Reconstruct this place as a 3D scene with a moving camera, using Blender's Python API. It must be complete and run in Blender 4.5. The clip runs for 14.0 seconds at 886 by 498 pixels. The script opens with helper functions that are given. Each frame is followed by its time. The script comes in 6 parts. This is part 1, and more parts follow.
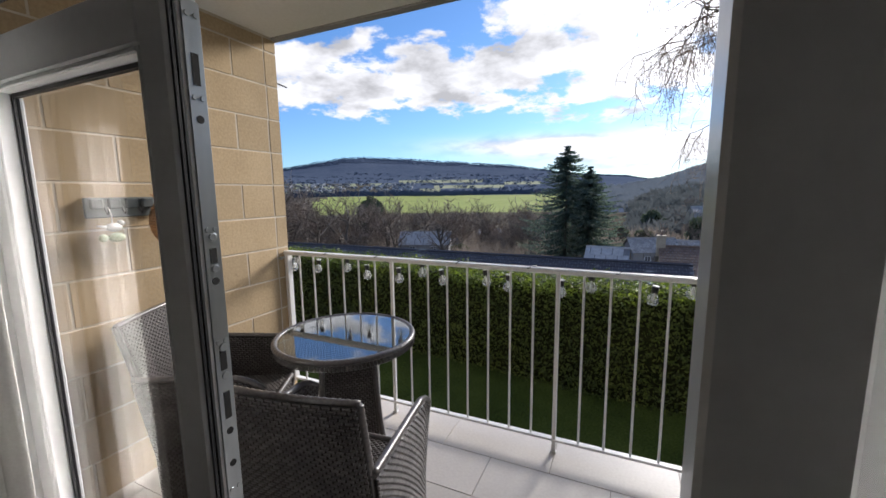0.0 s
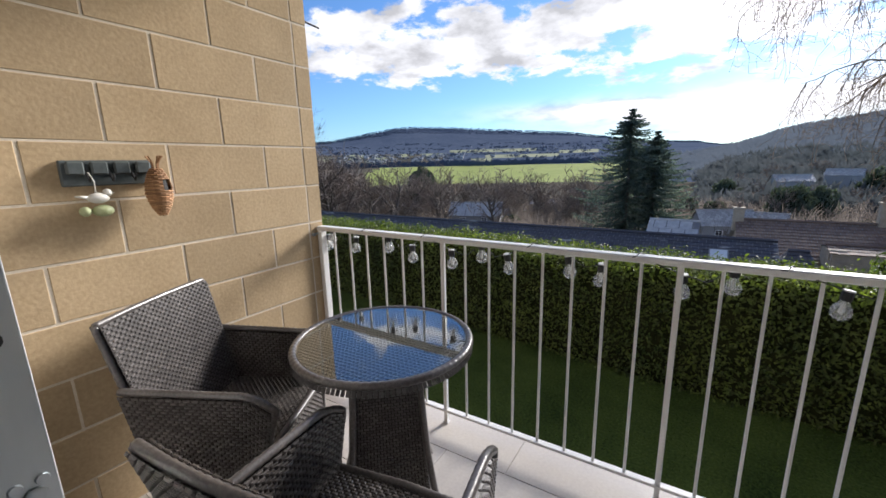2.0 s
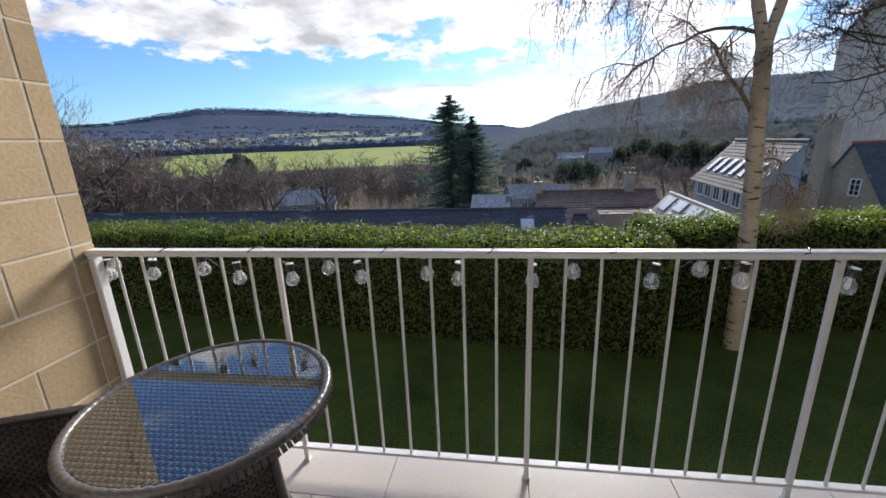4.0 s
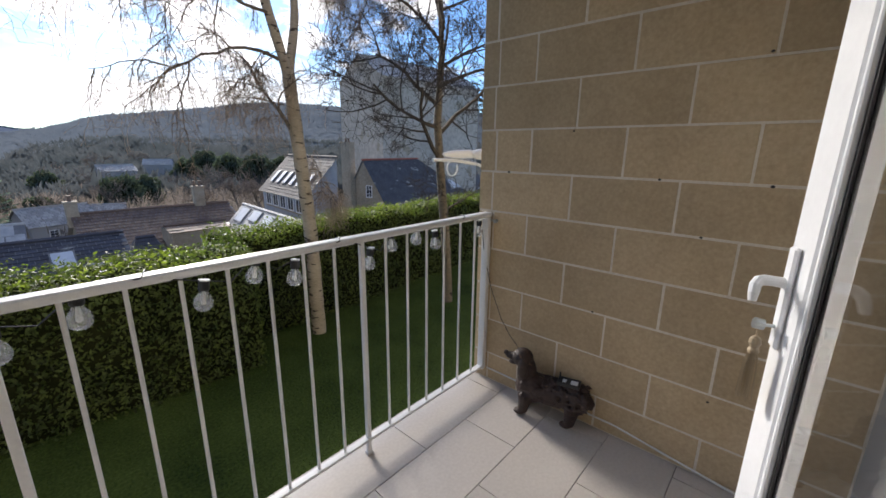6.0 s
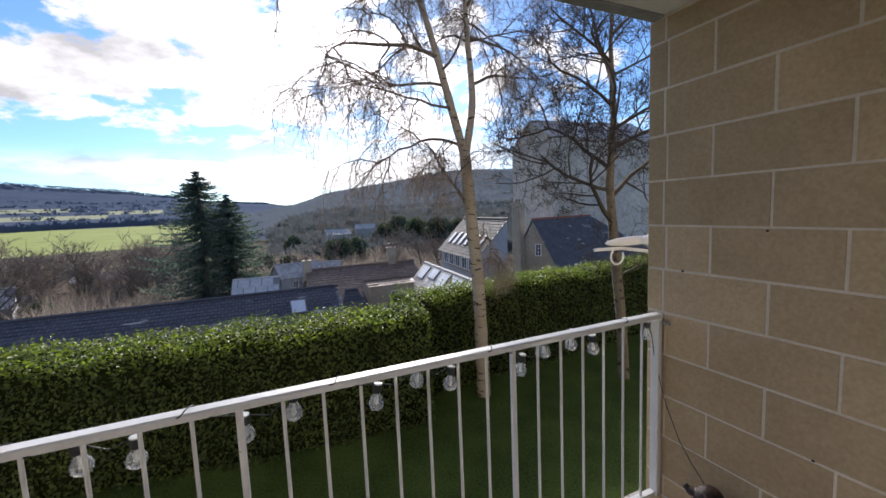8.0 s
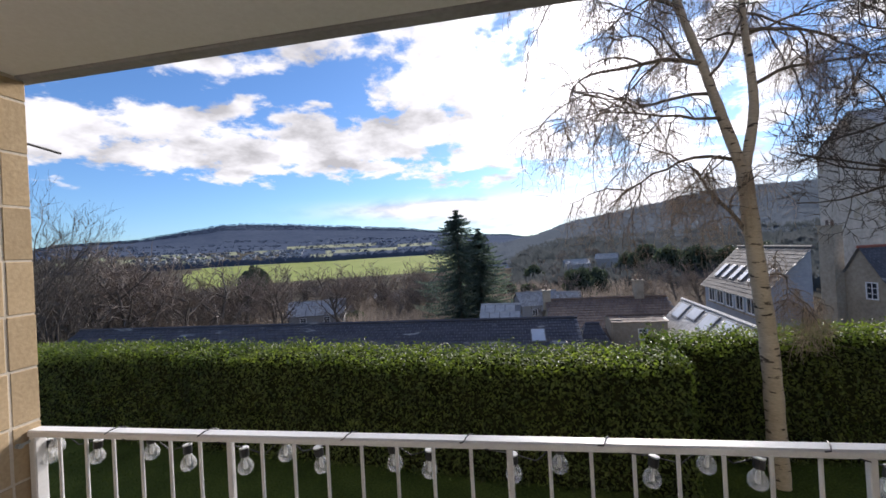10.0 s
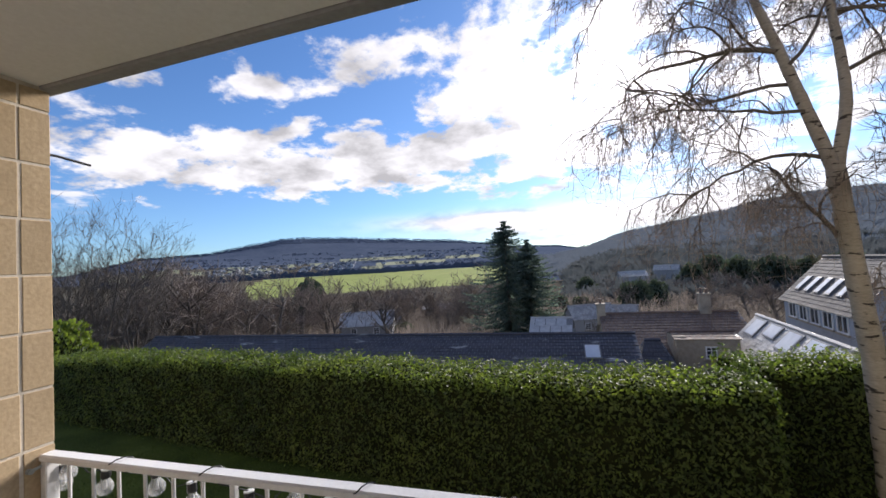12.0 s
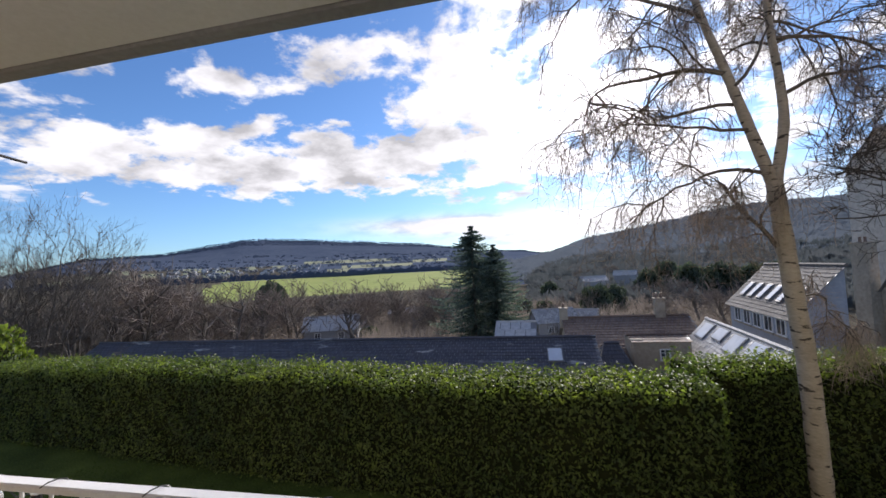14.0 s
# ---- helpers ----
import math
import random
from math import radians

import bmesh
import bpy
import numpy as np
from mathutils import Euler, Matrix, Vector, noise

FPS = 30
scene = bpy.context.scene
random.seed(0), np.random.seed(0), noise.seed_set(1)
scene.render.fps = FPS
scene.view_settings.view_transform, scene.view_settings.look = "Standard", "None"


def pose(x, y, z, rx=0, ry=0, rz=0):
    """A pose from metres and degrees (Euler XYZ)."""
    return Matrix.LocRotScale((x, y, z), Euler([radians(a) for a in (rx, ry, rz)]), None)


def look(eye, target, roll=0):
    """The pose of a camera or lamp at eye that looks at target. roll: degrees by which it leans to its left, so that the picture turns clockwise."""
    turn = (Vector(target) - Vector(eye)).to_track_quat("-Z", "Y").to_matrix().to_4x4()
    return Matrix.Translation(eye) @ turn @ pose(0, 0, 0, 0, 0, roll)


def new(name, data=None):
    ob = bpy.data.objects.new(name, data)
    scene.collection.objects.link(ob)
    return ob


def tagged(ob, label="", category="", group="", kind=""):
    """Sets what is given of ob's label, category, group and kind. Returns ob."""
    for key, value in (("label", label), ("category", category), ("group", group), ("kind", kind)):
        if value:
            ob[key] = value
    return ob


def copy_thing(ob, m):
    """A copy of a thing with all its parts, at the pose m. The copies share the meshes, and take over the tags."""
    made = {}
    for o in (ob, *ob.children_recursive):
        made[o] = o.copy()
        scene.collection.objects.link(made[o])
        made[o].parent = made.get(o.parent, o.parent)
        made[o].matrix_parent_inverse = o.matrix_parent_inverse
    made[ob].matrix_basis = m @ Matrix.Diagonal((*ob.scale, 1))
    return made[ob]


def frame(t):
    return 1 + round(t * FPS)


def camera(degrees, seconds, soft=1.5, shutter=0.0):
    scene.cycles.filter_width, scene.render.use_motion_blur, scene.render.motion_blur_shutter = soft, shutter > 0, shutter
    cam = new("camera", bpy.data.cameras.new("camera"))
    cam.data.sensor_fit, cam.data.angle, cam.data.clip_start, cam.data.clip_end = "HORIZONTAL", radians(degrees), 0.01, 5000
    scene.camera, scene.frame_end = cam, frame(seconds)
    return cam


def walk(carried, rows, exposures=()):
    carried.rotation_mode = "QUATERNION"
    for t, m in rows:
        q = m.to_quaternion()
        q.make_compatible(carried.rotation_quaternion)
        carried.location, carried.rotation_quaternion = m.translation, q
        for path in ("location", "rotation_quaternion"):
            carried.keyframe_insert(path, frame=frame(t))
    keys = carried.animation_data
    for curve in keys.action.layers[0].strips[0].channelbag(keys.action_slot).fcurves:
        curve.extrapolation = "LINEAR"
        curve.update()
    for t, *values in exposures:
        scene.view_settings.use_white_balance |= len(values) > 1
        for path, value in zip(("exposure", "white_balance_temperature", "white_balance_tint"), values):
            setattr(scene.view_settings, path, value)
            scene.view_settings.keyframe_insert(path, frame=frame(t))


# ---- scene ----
cam = camera(96.7, 14.0, soft=1.6)
PATH = [
    (0, (2.194, -2.062, 1.425), (1.363, -0.264, 1.143), -0.7),
    (0.2, (2.12, -2.016, 1.439), (1.326, -0.203, 1.147), -0.5),
    (0.3, (2.08, -2.002, 1.442), (1.302, -0.183, 1.145), -0.4),
    (0.5, (2.041, -1.99, 1.442), (1.289, -0.163, 1.131), -0.7),
    (1, (1.942, -1.875, 1.41), (1.287, -0.02, 1.054), -0.9),
    (1.5, (1.919, -1.763, 1.406), (1.217, 0.066, 1.002), -0.6),
    (2, (1.904, -1.611, 1.382), (0.861, 0.042, 0.959), -1.3),
    (2.2, (1.903, -1.596, 1.39), (0.782, -0.005, 0.929), -1.6),
    (4.3, (1.782, -1.408, 1.425), (1.72, 0.52, 0.897), -1.7),
    (4.5, (1.824, -1.398, 1.424), (1.921, 0.529, 0.895), -1.2),
    (5, (1.905, -1.354, 1.428), (2.547, 0.472, 0.922), -0.2),
    (5.5, (1.952, -1.304, 1.41), (3.181, 0.198, 0.924), -0.3),
    (6, (1.975, -1.269, 1.364), (3.427, 0.018, 0.877), 0.7),
    (6.5, (1.988, -1.259, 1.372), (3.529, -0.073, 0.903), 1.0),
    (7, (1.978, -1.276, 1.474), (3.521, -0.077, 1.047), 0.7),
    (7.5, (1.998, -1.307, 1.546), (3.32, 0.168, 1.266), -1.1),
    (8, (2.018, -1.337, 1.589), (2.828, 0.481, 1.394), -2.4),
    (8.5, (1.992, -1.366, 1.618), (2.378, 0.592, 1.488), -3.0),
    (9, (1.966, -1.373, 1.644), (2.062, 0.624, 1.58), -3.3),
    (9.2, (1.953, -1.375, 1.647), (1.954, 0.625, 1.601), -3.2),
    (11.3, (1.924, -1.11, 1.657), (1.341, 0.802, 1.73), -3.3),
    (11.5, (1.931, -1.1, 1.667), (1.347, 0.811, 1.743), -3.2),
    (12, (1.929, -1.038, 1.65), (1.37, 0.88, 1.737), -3.4),
    (12.5, (1.985, -1.034, 1.654), (1.462, 0.895, 1.744), -3.5),
    (13, (1.989, -1.013, 1.634), (1.518, 0.929, 1.732), -3.1),
    (13.5, (1.984, -1.018, 1.659), (1.556, 0.933, 1.756), -3.1),
    (14, (1.947, -1.04, 1.67), (1.549, 0.918, 1.767), -2.9),
]
walk(cam, [(t, look(eye, target, roll)) for t, eye, target, roll in PATH], [(0.0, 1.55, 6050, 13), (2.2, 1.65, 6050, 13), (5.0, 1.6, 6150, 14), (6.5, 1.95, 6300, 13), (8.0, 1.75, 6200, 15), (9.2, 1.55, 6200, 16), (14.0, 1.5, 6200, 16)])

# ---- light ----
SUN_AZ, SUN_EL = 15.0, 24.0      # degrees, from +y towards +x
sun_way = Vector((math.sin(radians(SUN_AZ)) * math.cos(radians(SUN_EL)),
                  math.cos(radians(SUN_AZ)) * math.cos(radians(SUN_EL)), math.sin(radians(SUN_EL))))


def build_world():
    world = bpy.data.worlds.new("sky")
    scene.world = world
    world.use_nodes = True
    nt = world.node_tree
    N, L = nt.nodes, nt.links
    bg = N["Background"]
    bg.inputs["Strength"].default_value = 0.12
    sky = N.new("ShaderNodeTexSky")
    sky.sky_type = "NISHITA"
    sky.sun_disc = False
    sky.sun_elevation, sky.sun_rotation = radians(SUN_EL), radians(SUN_AZ)
    sky.altitude, sky.air_density, sky.dust_density, sky.ozone_density = 60, 1.0, 0.3, 2.0
    tc = N.new("ShaderNodeTexCoord")
    sep = N.new("ShaderNodeSeparateXYZ")
    L.new(tc.outputs["Generated"], sep.inputs[0])

    def m(op, a, b=None, c=None, clamp=False):
        n = N.new("ShaderNodeMath")
        n.operation, n.use_clamp = op, clamp
        for i, v in enumerate((a, b, c)):
            if v is None:
                continue
            if isinstance(v, (int, float)):
                n.inputs[i].default_value = v
            else:
                L.new(v, n.inputs[i])
        return n.outputs[0]

    x, y, z = sep.outputs
    zz = m("ADD", m("MAXIMUM", z, 0.0), 0.24)
    flat = N.new("ShaderNodeCombineXYZ")
    L.new(m("DIVIDE", x, zz), flat.inputs[0])
    L.new(m("DIVIDE", y, zz), flat.inputs[1])

    def noise(scale, detail, rough, shift, distort=0.0):
        mp = N.new("ShaderNodeMapping")
        mp.inputs["Location"].default_value = shift
        L.new(flat.outputs[0], mp.inputs[0])
        n = N.new("ShaderNodeTexNoise")
        n.inputs["Scale"].default_value = scale
        n.inputs["Detail"].default_value = detail
        n.inputs["Roughness"].default_value = rough
        n.inputs["Distortion"].default_value = distort
        L.new(mp.outputs[0], n.inputs["Vector"])
        return n.outputs["Fac"]

    def dot(v):
        n = N.new("ShaderNodeVectorMath")
        n.operation = "DOT_PRODUCT"
        L.new(tc.outputs["Generated"], n.inputs[0])
        n.inputs[1].default_value = v
        return n.outputs["Value"]

    toward = dot(sun_way)
    az = m("MULTIPLY", m("ARCTAN2", x, y), 180 / math.pi)
    el = m("MULTIPLY", m("ARCSINE", z), 180 / math.pi)

    def heap(a, e, wide, tall, weight):
        """A bank of cloud (or a gap, with a negative weight) round a bearing and height in degrees."""
        p = m("DIVIDE", m("SUBTRACT", az, a), wide)
        q = m("DIVIDE", m("SUBTRACT", el, e), tall)
        d = m("ADD", m("MULTIPLY", p, p), m("MULTIPLY", q, q))
        return m("MULTIPLY", m("EXPONENT", m("MULTIPLY", d, -0.7)), weight)

    puffs = noise(4.2, 8.0, 0.60, (3.6, 7.9, 0.0), 0.15)
    broad = noise(1.1, 2.0, 0.5, (1.0, 4.2, 0.0))
    amount = m("ADD", m("MULTIPLY", m("SUBTRACT", puffs, 0.5), 1.25), m("MULTIPLY", m("SUBTRACT", broad, 0.5), 0.35))
    for bank in ((-57, 14.5, 8, 3.0, 0.20), (-45, 16.8, 8, 2.0, 0.19), (-38, 13.0, 6, 2.2, 0.20), (-27, 15.0, 8, 2.8, 0.22),
                 (-17, 14.5, 6, 3.4, 0.18), (-9, 24.5, 7, 6.0, 0.25), (-2, 15.5, 6, 4.0, 0.20), (-32, 25.5, 4, 1.8, 0.13), (-25.5, 29.5, 4, 2.6, 0.15),
                 (-47, 23.5, 9, 1.4, 0.09), (9, 24.0, 9, 12.0, 0.20), (26, 17.0, 10, 7.0, 0.12), (-50, 20.6, 8, 1.2, -0.10), (-21.5, 21.5, 3.5, 2.4, -0.16),
                 (-36, 32.5, 14, 3.5, -0.16), (-28, 8.2, 26, 2.2, -0.22), (48, 12.5, 8, 5.0, -0.14), (-15, 35.0, 6, 2.5, -0.12)):
        amount = m("ADD", amount, heap(*bank))
    cover = N.new("ShaderNodeMapRange")
    cover.interpolation_type = "SMOOTHSTEP"
    cover.inputs["From Min"].default_value, cover.inputs["From Max"].default_value = 0.0, 0.15
    L.new(amount, cover.inputs["Value"])
    # a clear band just over the hills
    low = N.new("ShaderNodeMapRange")
    low.interpolation_type = "SMOOTHSTEP"
    low.inputs["From Min"].default_value, low.inputs["From Max"].default_value = 0.115, 0.19
    L.new(z, low.inputs["Value"])
    cover_out = m("MULTIPLY", cover.outputs[0], low.outputs[0])
    # long thin bank low under the sun
    streak = m("ADD", heap(-11, 6.3, 10, 1.0, 1.3), m("ADD", heap(5, 5.0, 13, 1.6, 1.4), heap(24, 7.0, 12, 2.0, 1.0)))
    bank = m("MULTIPLY", streak, m("ADD", 0.15, m("MULTIPLY", noise(3.0, 5.0, 0.6, (9, 2, 0)), 1.5)), clamp=True)
    cover_all = m("MINIMUM", m("ADD", cover_out, bank), 1.0)
    shade = N.new("ShaderNodeMapRange")
    shade.inputs["From Min"].default_value, shade.inputs["From Max"].default_value = 0.46, 0.66
    shade.inputs["To Min"].default_value, shade.inputs["To Max"].default_value = 1.0, 0.54
    L.new(noise(3.9, 7.0, 0.55, (3.74, 7.72, 0.0)), shade.inputs["Value"])
    bright = m("MULTIPLY", m("ADD", 3.1, m("MULTIPLY", m("POWER", m("MAXIMUM", toward, 0.0), 34.0), 7.5)), m("MAXIMUM", shade.outputs[0], m("MULTIPLY", bank, 0.95)))
    white = N.new("ShaderNodeVectorMath")
    white.operation = "SCALE"
    white.inputs[0].default_value = (1.0, 0.98, 0.96)
    L.new(bright, white.inputs["Scale"])
    deep = N.new("ShaderNodeMix")
    deep.data_type, deep.blend_type = "RGBA", "MULTIPLY"
    deep.inputs["Factor"].default_value = 1.0
    L.new(sky.outputs[0], deep.inputs["A"])
    deep.inputs["B"].default_value = (0.255, 0.345, 0.445, 1)
    mix = N.new("ShaderNodeMix")
    mix.data_type = "RGBA"
    L.new(cover_all, mix.inputs["Factor"])
    L.new(deep.outputs["Result"], mix.inputs["A"])
    L.new(white.outputs[0], mix.inputs["B"])
    L.new(mix.outputs["Result"], bg.inputs["Color"])


build_world()
sun = new("sun", bpy.data.lights.new("sun", "SUN"))
sun.data.energy, sun.data.angle, sun.data.color = 2.9, radians(16), (1.0, 0.93, 0.82)
sun.matrix_world = look(sun_way * 50, (0, 0, 0))


# ---- materials ----
def material(name, c1, c2, rough=0.7, fine=40.0, coarse=3.0, bump=0.3, metal=0.0, spread=0.0, island=0.0,
             specks=None, speck_scale=60.0, speck_at=0.68, depth=0.002, detail=6.0, stretch=(1, 1, 1), gloss=0.5):
    """Two colours mixed by a fine and a coarse noise, with relief; spread varies whole objects, island loose pieces."""
    mt = bpy.data.materials.new(name)
    mt.use_nodes = True
    N, L = mt.node_tree.nodes, mt.node_tree.links
    b = N["Principled BSDF"]
    b.inputs["Roughness"].default_value, b.inputs["Metallic"].default_value = rough, metal
    b.inputs["Specular IOR Level"].default_value = gloss
    mp = N.new("ShaderNodeMapping")
    mp.inputs["Scale"].default_value = stretch
    geo = N.new("ShaderNodeNewGeometry")
    L.new(geo.outputs["Position"], mp.inputs[0])

    def noise(scale, det):
        n = N.new("ShaderNodeTexNoise")
        n.inputs["Scale"].default_value, n.inputs["Detail"].default_value = scale, det
        L.new(mp.outputs[0], n.inputs["Vector"])
        return n.outputs["Fac"]

    f1, f2 = noise(fine, detail), noise(coarse, 4.0)
    add = N.new("ShaderNodeMath")
    add.operation = "MULTIPLY_ADD"
    L.new(f1, add.inputs[0])
    add.inputs[1].default_value = 0.55
    half = N.new("ShaderNodeMath")
    half.operation = "MULTIPLY"
    L.new(f2, half.inputs[0])
    half.inputs[1].default_value = 0.45
    L.new(half.outputs[0], add.inputs[2])
    ramp = N.new("ShaderNodeMapRange")
    ramp.inputs["From Min"].default_value, ramp.inputs["From Max"].default_value = 0.33, 0.67
    L.new(add.outputs[0], ramp.inputs["Value"])
    mix = N.new("ShaderNodeMix")
    mix.data_type = "RGBA"
    L.new(ramp.outputs[0], mix.inputs["Factor"])
    mix.inputs["A"].default_value, mix.inputs["B"].default_value = (*c1, 1), (*c2, 1)
    col = mix.outputs["Result"]
    if specks:
        sp = noise(speck_scale, 3.0)
        st = N.new("ShaderNodeMapRange")
        st.inputs["From Min"].default_value, st.inputs["From Max"].default_value = speck_at, speck_at + 0.05
        L.new(sp, st.inputs["Value"])
        m2 = N.new("ShaderNodeMix")
        m2.data_type = "RGBA"
        L.new(st.outputs[0], m2.inputs["Factor"])
        L.new(col, m2.inputs["A"])
        m2.inputs["B"].default_value = (*specks, 1)
        col = m2.outputs["Result"]
    if spread or island:
        hsv = N.new("ShaderNodeHueSaturation")
        r = N.new("ShaderNodeMapRange")
        amount = spread or island
        r.inputs["To Min"].default_value, r.inputs["To Max"].default_value = 1 - amount, 1 + amount
        if spread:
            info = N.new("ShaderNodeObjectInfo")
            L.new(info.outputs["Random"], r.inputs["Value"])
        else:
            L.new(geo.outputs["Random Per Island"], r.inputs["Value"])
        L.new(r.outputs[0], hsv.inputs["Value"])
        L.new(col, hsv.inputs["Color"])
        col = hsv.outputs["Color"]
    L.new(col, b.inputs["Base Color"])
    if bump:
        bp = N.new("ShaderNodeBump")
        bp.inputs["Strength"].default_value, bp.inputs["Distance"].default_value = bump, depth
        L.new(f1, bp.inputs["Height"])
        L.new(bp.outputs[0], b.inputs["Normal"])
    return mt


def glass_material(name, tint=(1, 1, 1), rough=0.0, ior=1.45, alpha=1.0):
    mt = bpy.data.materials.new(name)
    mt.use_nodes = True
    b = mt.node_tree.nodes["Principled BSDF"]
    b.inputs["Base Color"].default_value = (*tint, 1)
    b.inputs["Roughness"].default_value = rough
    b.inputs["Transmission Weight"].default_value = 1.0
    b.inputs["IOR"].default_value = ior
    b.inputs["Alpha"].default_value = alpha
    return mt


M_STONE = material("bath_stone_block", (0.378, 0.280, 0.166), (0.520, 0.396, 0.246), 0.9, 70, 3.2, 0.3, spread=0.12,
                   specks=(0.2, 0.14, 0.08), speck_scale=9.0, speck_at=0.74, depth=0.003, gloss=0.15)
M_MORTAR = material("lime_mortar", (0.54, 0.475, 0.375), (0.70, 0.63, 0.52), 0.95, 90, 5, 0.4, gloss=0.1)
M_RENDER = material("weathered_cement_render", (0.30, 0.25, 0.18), (0.42, 0.36, 0.27), 0.95, 30, 3, 0.4, gloss=0.1)
M_TILE = material("beige_porcelain_tile", (0.46, 0.42, 0.38), (0.55, 0.51, 0.465), 0.42, 70, 1.6, 0.1, spread=0.05)
M_GROUT = material("dark_grout", (0.16, 0.14, 0.125), (0.24, 0.21, 0.19), 0.95, 80, 6, 0.3)
M_CEIL = material("painted_soffit", (0.72, 0.70, 0.66), (0.80, 0.785, 0.75), 0.9, 60, 1.5, 0.15)
M_BEAM = material("grey_painted_concrete", (0.26, 0.25, 0.245), (0.36, 0.35, 0.345), 0.9, 40, 2.5, 0.3)
M_WHITE = material("white_rail_paint", (0.72, 0.71, 0.69), (0.82, 0.81, 0.79), 0.38, 90, 5, 0.12,
                   specks=(0.45, 0.36, 0.26), speck_scale=35, speck_at=0.755, depth=0.0008)
M_UPVC = material("white_upvc", (0.78, 0.785, 0.79), (0.83, 0.835, 0.84), 0.28, 50, 2, 0.03)
M_GASKET = material("black_rubber_seal", (0.012, 0.012, 0.013), (0.025, 0.025, 0.027), 0.5, 80, 5, 0.1)
M_STEEL = material("galvanised_steel", (0.42, 0.46, 0.48), (0.58, 0.62, 0.64), 0.33, 30, 8, 0.1, metal=1.0, stretch=(1, 1, 0.12))
M_DARKSLOT = material("dark_slot", (0.01, 0.01, 0.01), (0.02, 0.02, 0.02), 0.8, 40, 4, 0)
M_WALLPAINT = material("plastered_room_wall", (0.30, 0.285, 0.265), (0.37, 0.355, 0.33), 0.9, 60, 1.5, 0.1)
M_CARPET = material("grey_carpet", (0.14, 0.132, 0.12), (0.21, 0.20, 0.185), 1.0, 200, 2, 0.5, gloss=0.0)
M_GLASS = glass_material("clear_glass")
M_TABLEGLASS = glass_material("table_glass", (0.8, 0.86, 0.86), 0.0, 1.75)
M_GRASS = material("lawn_grass", (0.014, 0.028, 0.006), (0.080, 0.115, 0.026), 0.95, 25, 0.9, 0.6, depth=0.02, gloss=0.1)
def thin_leaf(mt, amount, gain):
    """Lets light through a leaf."""
    N, L = mt.node_tree.nodes, mt.node_tree.links
    b = N["Principled BSDF"]
    tr = N.new("ShaderNodeBsdfTranslucent")
    src = b.inputs["Base Color"].links[0].from_socket
    mul = N.new("ShaderNodeMix")
    mul.data_type, mul.blend_type = "RGBA", "MULTIPLY"
    mul.inputs["Factor"].default_value = 1.0
    mul.inputs["B"].default_value = (*gain, 1)
    L.new(src, mul.inputs["A"])
    L.new(mul.outputs["Result"], tr.inputs["Color"])
    mx = N.new("ShaderNodeMixShader")
    mx.inputs[0].default_value = amount
    L.new(b.outputs[0], mx.inputs[1])
    L.new(tr.outputs[0], mx.inputs[2])
    L.new(mx.outputs[0], N["Material Output"].inputs["Surface"])
    return mt


M_LEAF = material("laurel_leaf", (0.024, 0.042, 0.015), (0.088, 0.114, 0.034), 0.54, 3.0, 0.5, 0.0, island=0.55, gloss=0.3)
thin_leaf(M_LEAF, 0.32, (3.5, 3.6, 1.1))
M_BLADE = thin_leaf(material("grass_blade", (0.026, 0.050, 0.011), (0.07, 0.11, 0.024), 0.7, 3.0, 0.7, 0.0, island=0.3, gloss=0.2), 0.35, (1.4, 1.4, 0.7))
# Near-black fill: the shade deep inside foliage, put into a colour.
M_HEDGE_CORE = material("foliage_inner_shade", (0.008, 0.012, 0.005), (0.03, 0.035, 0.015), 1.0, 12, 2, 0.6, depth=0.03, gloss=0.0)


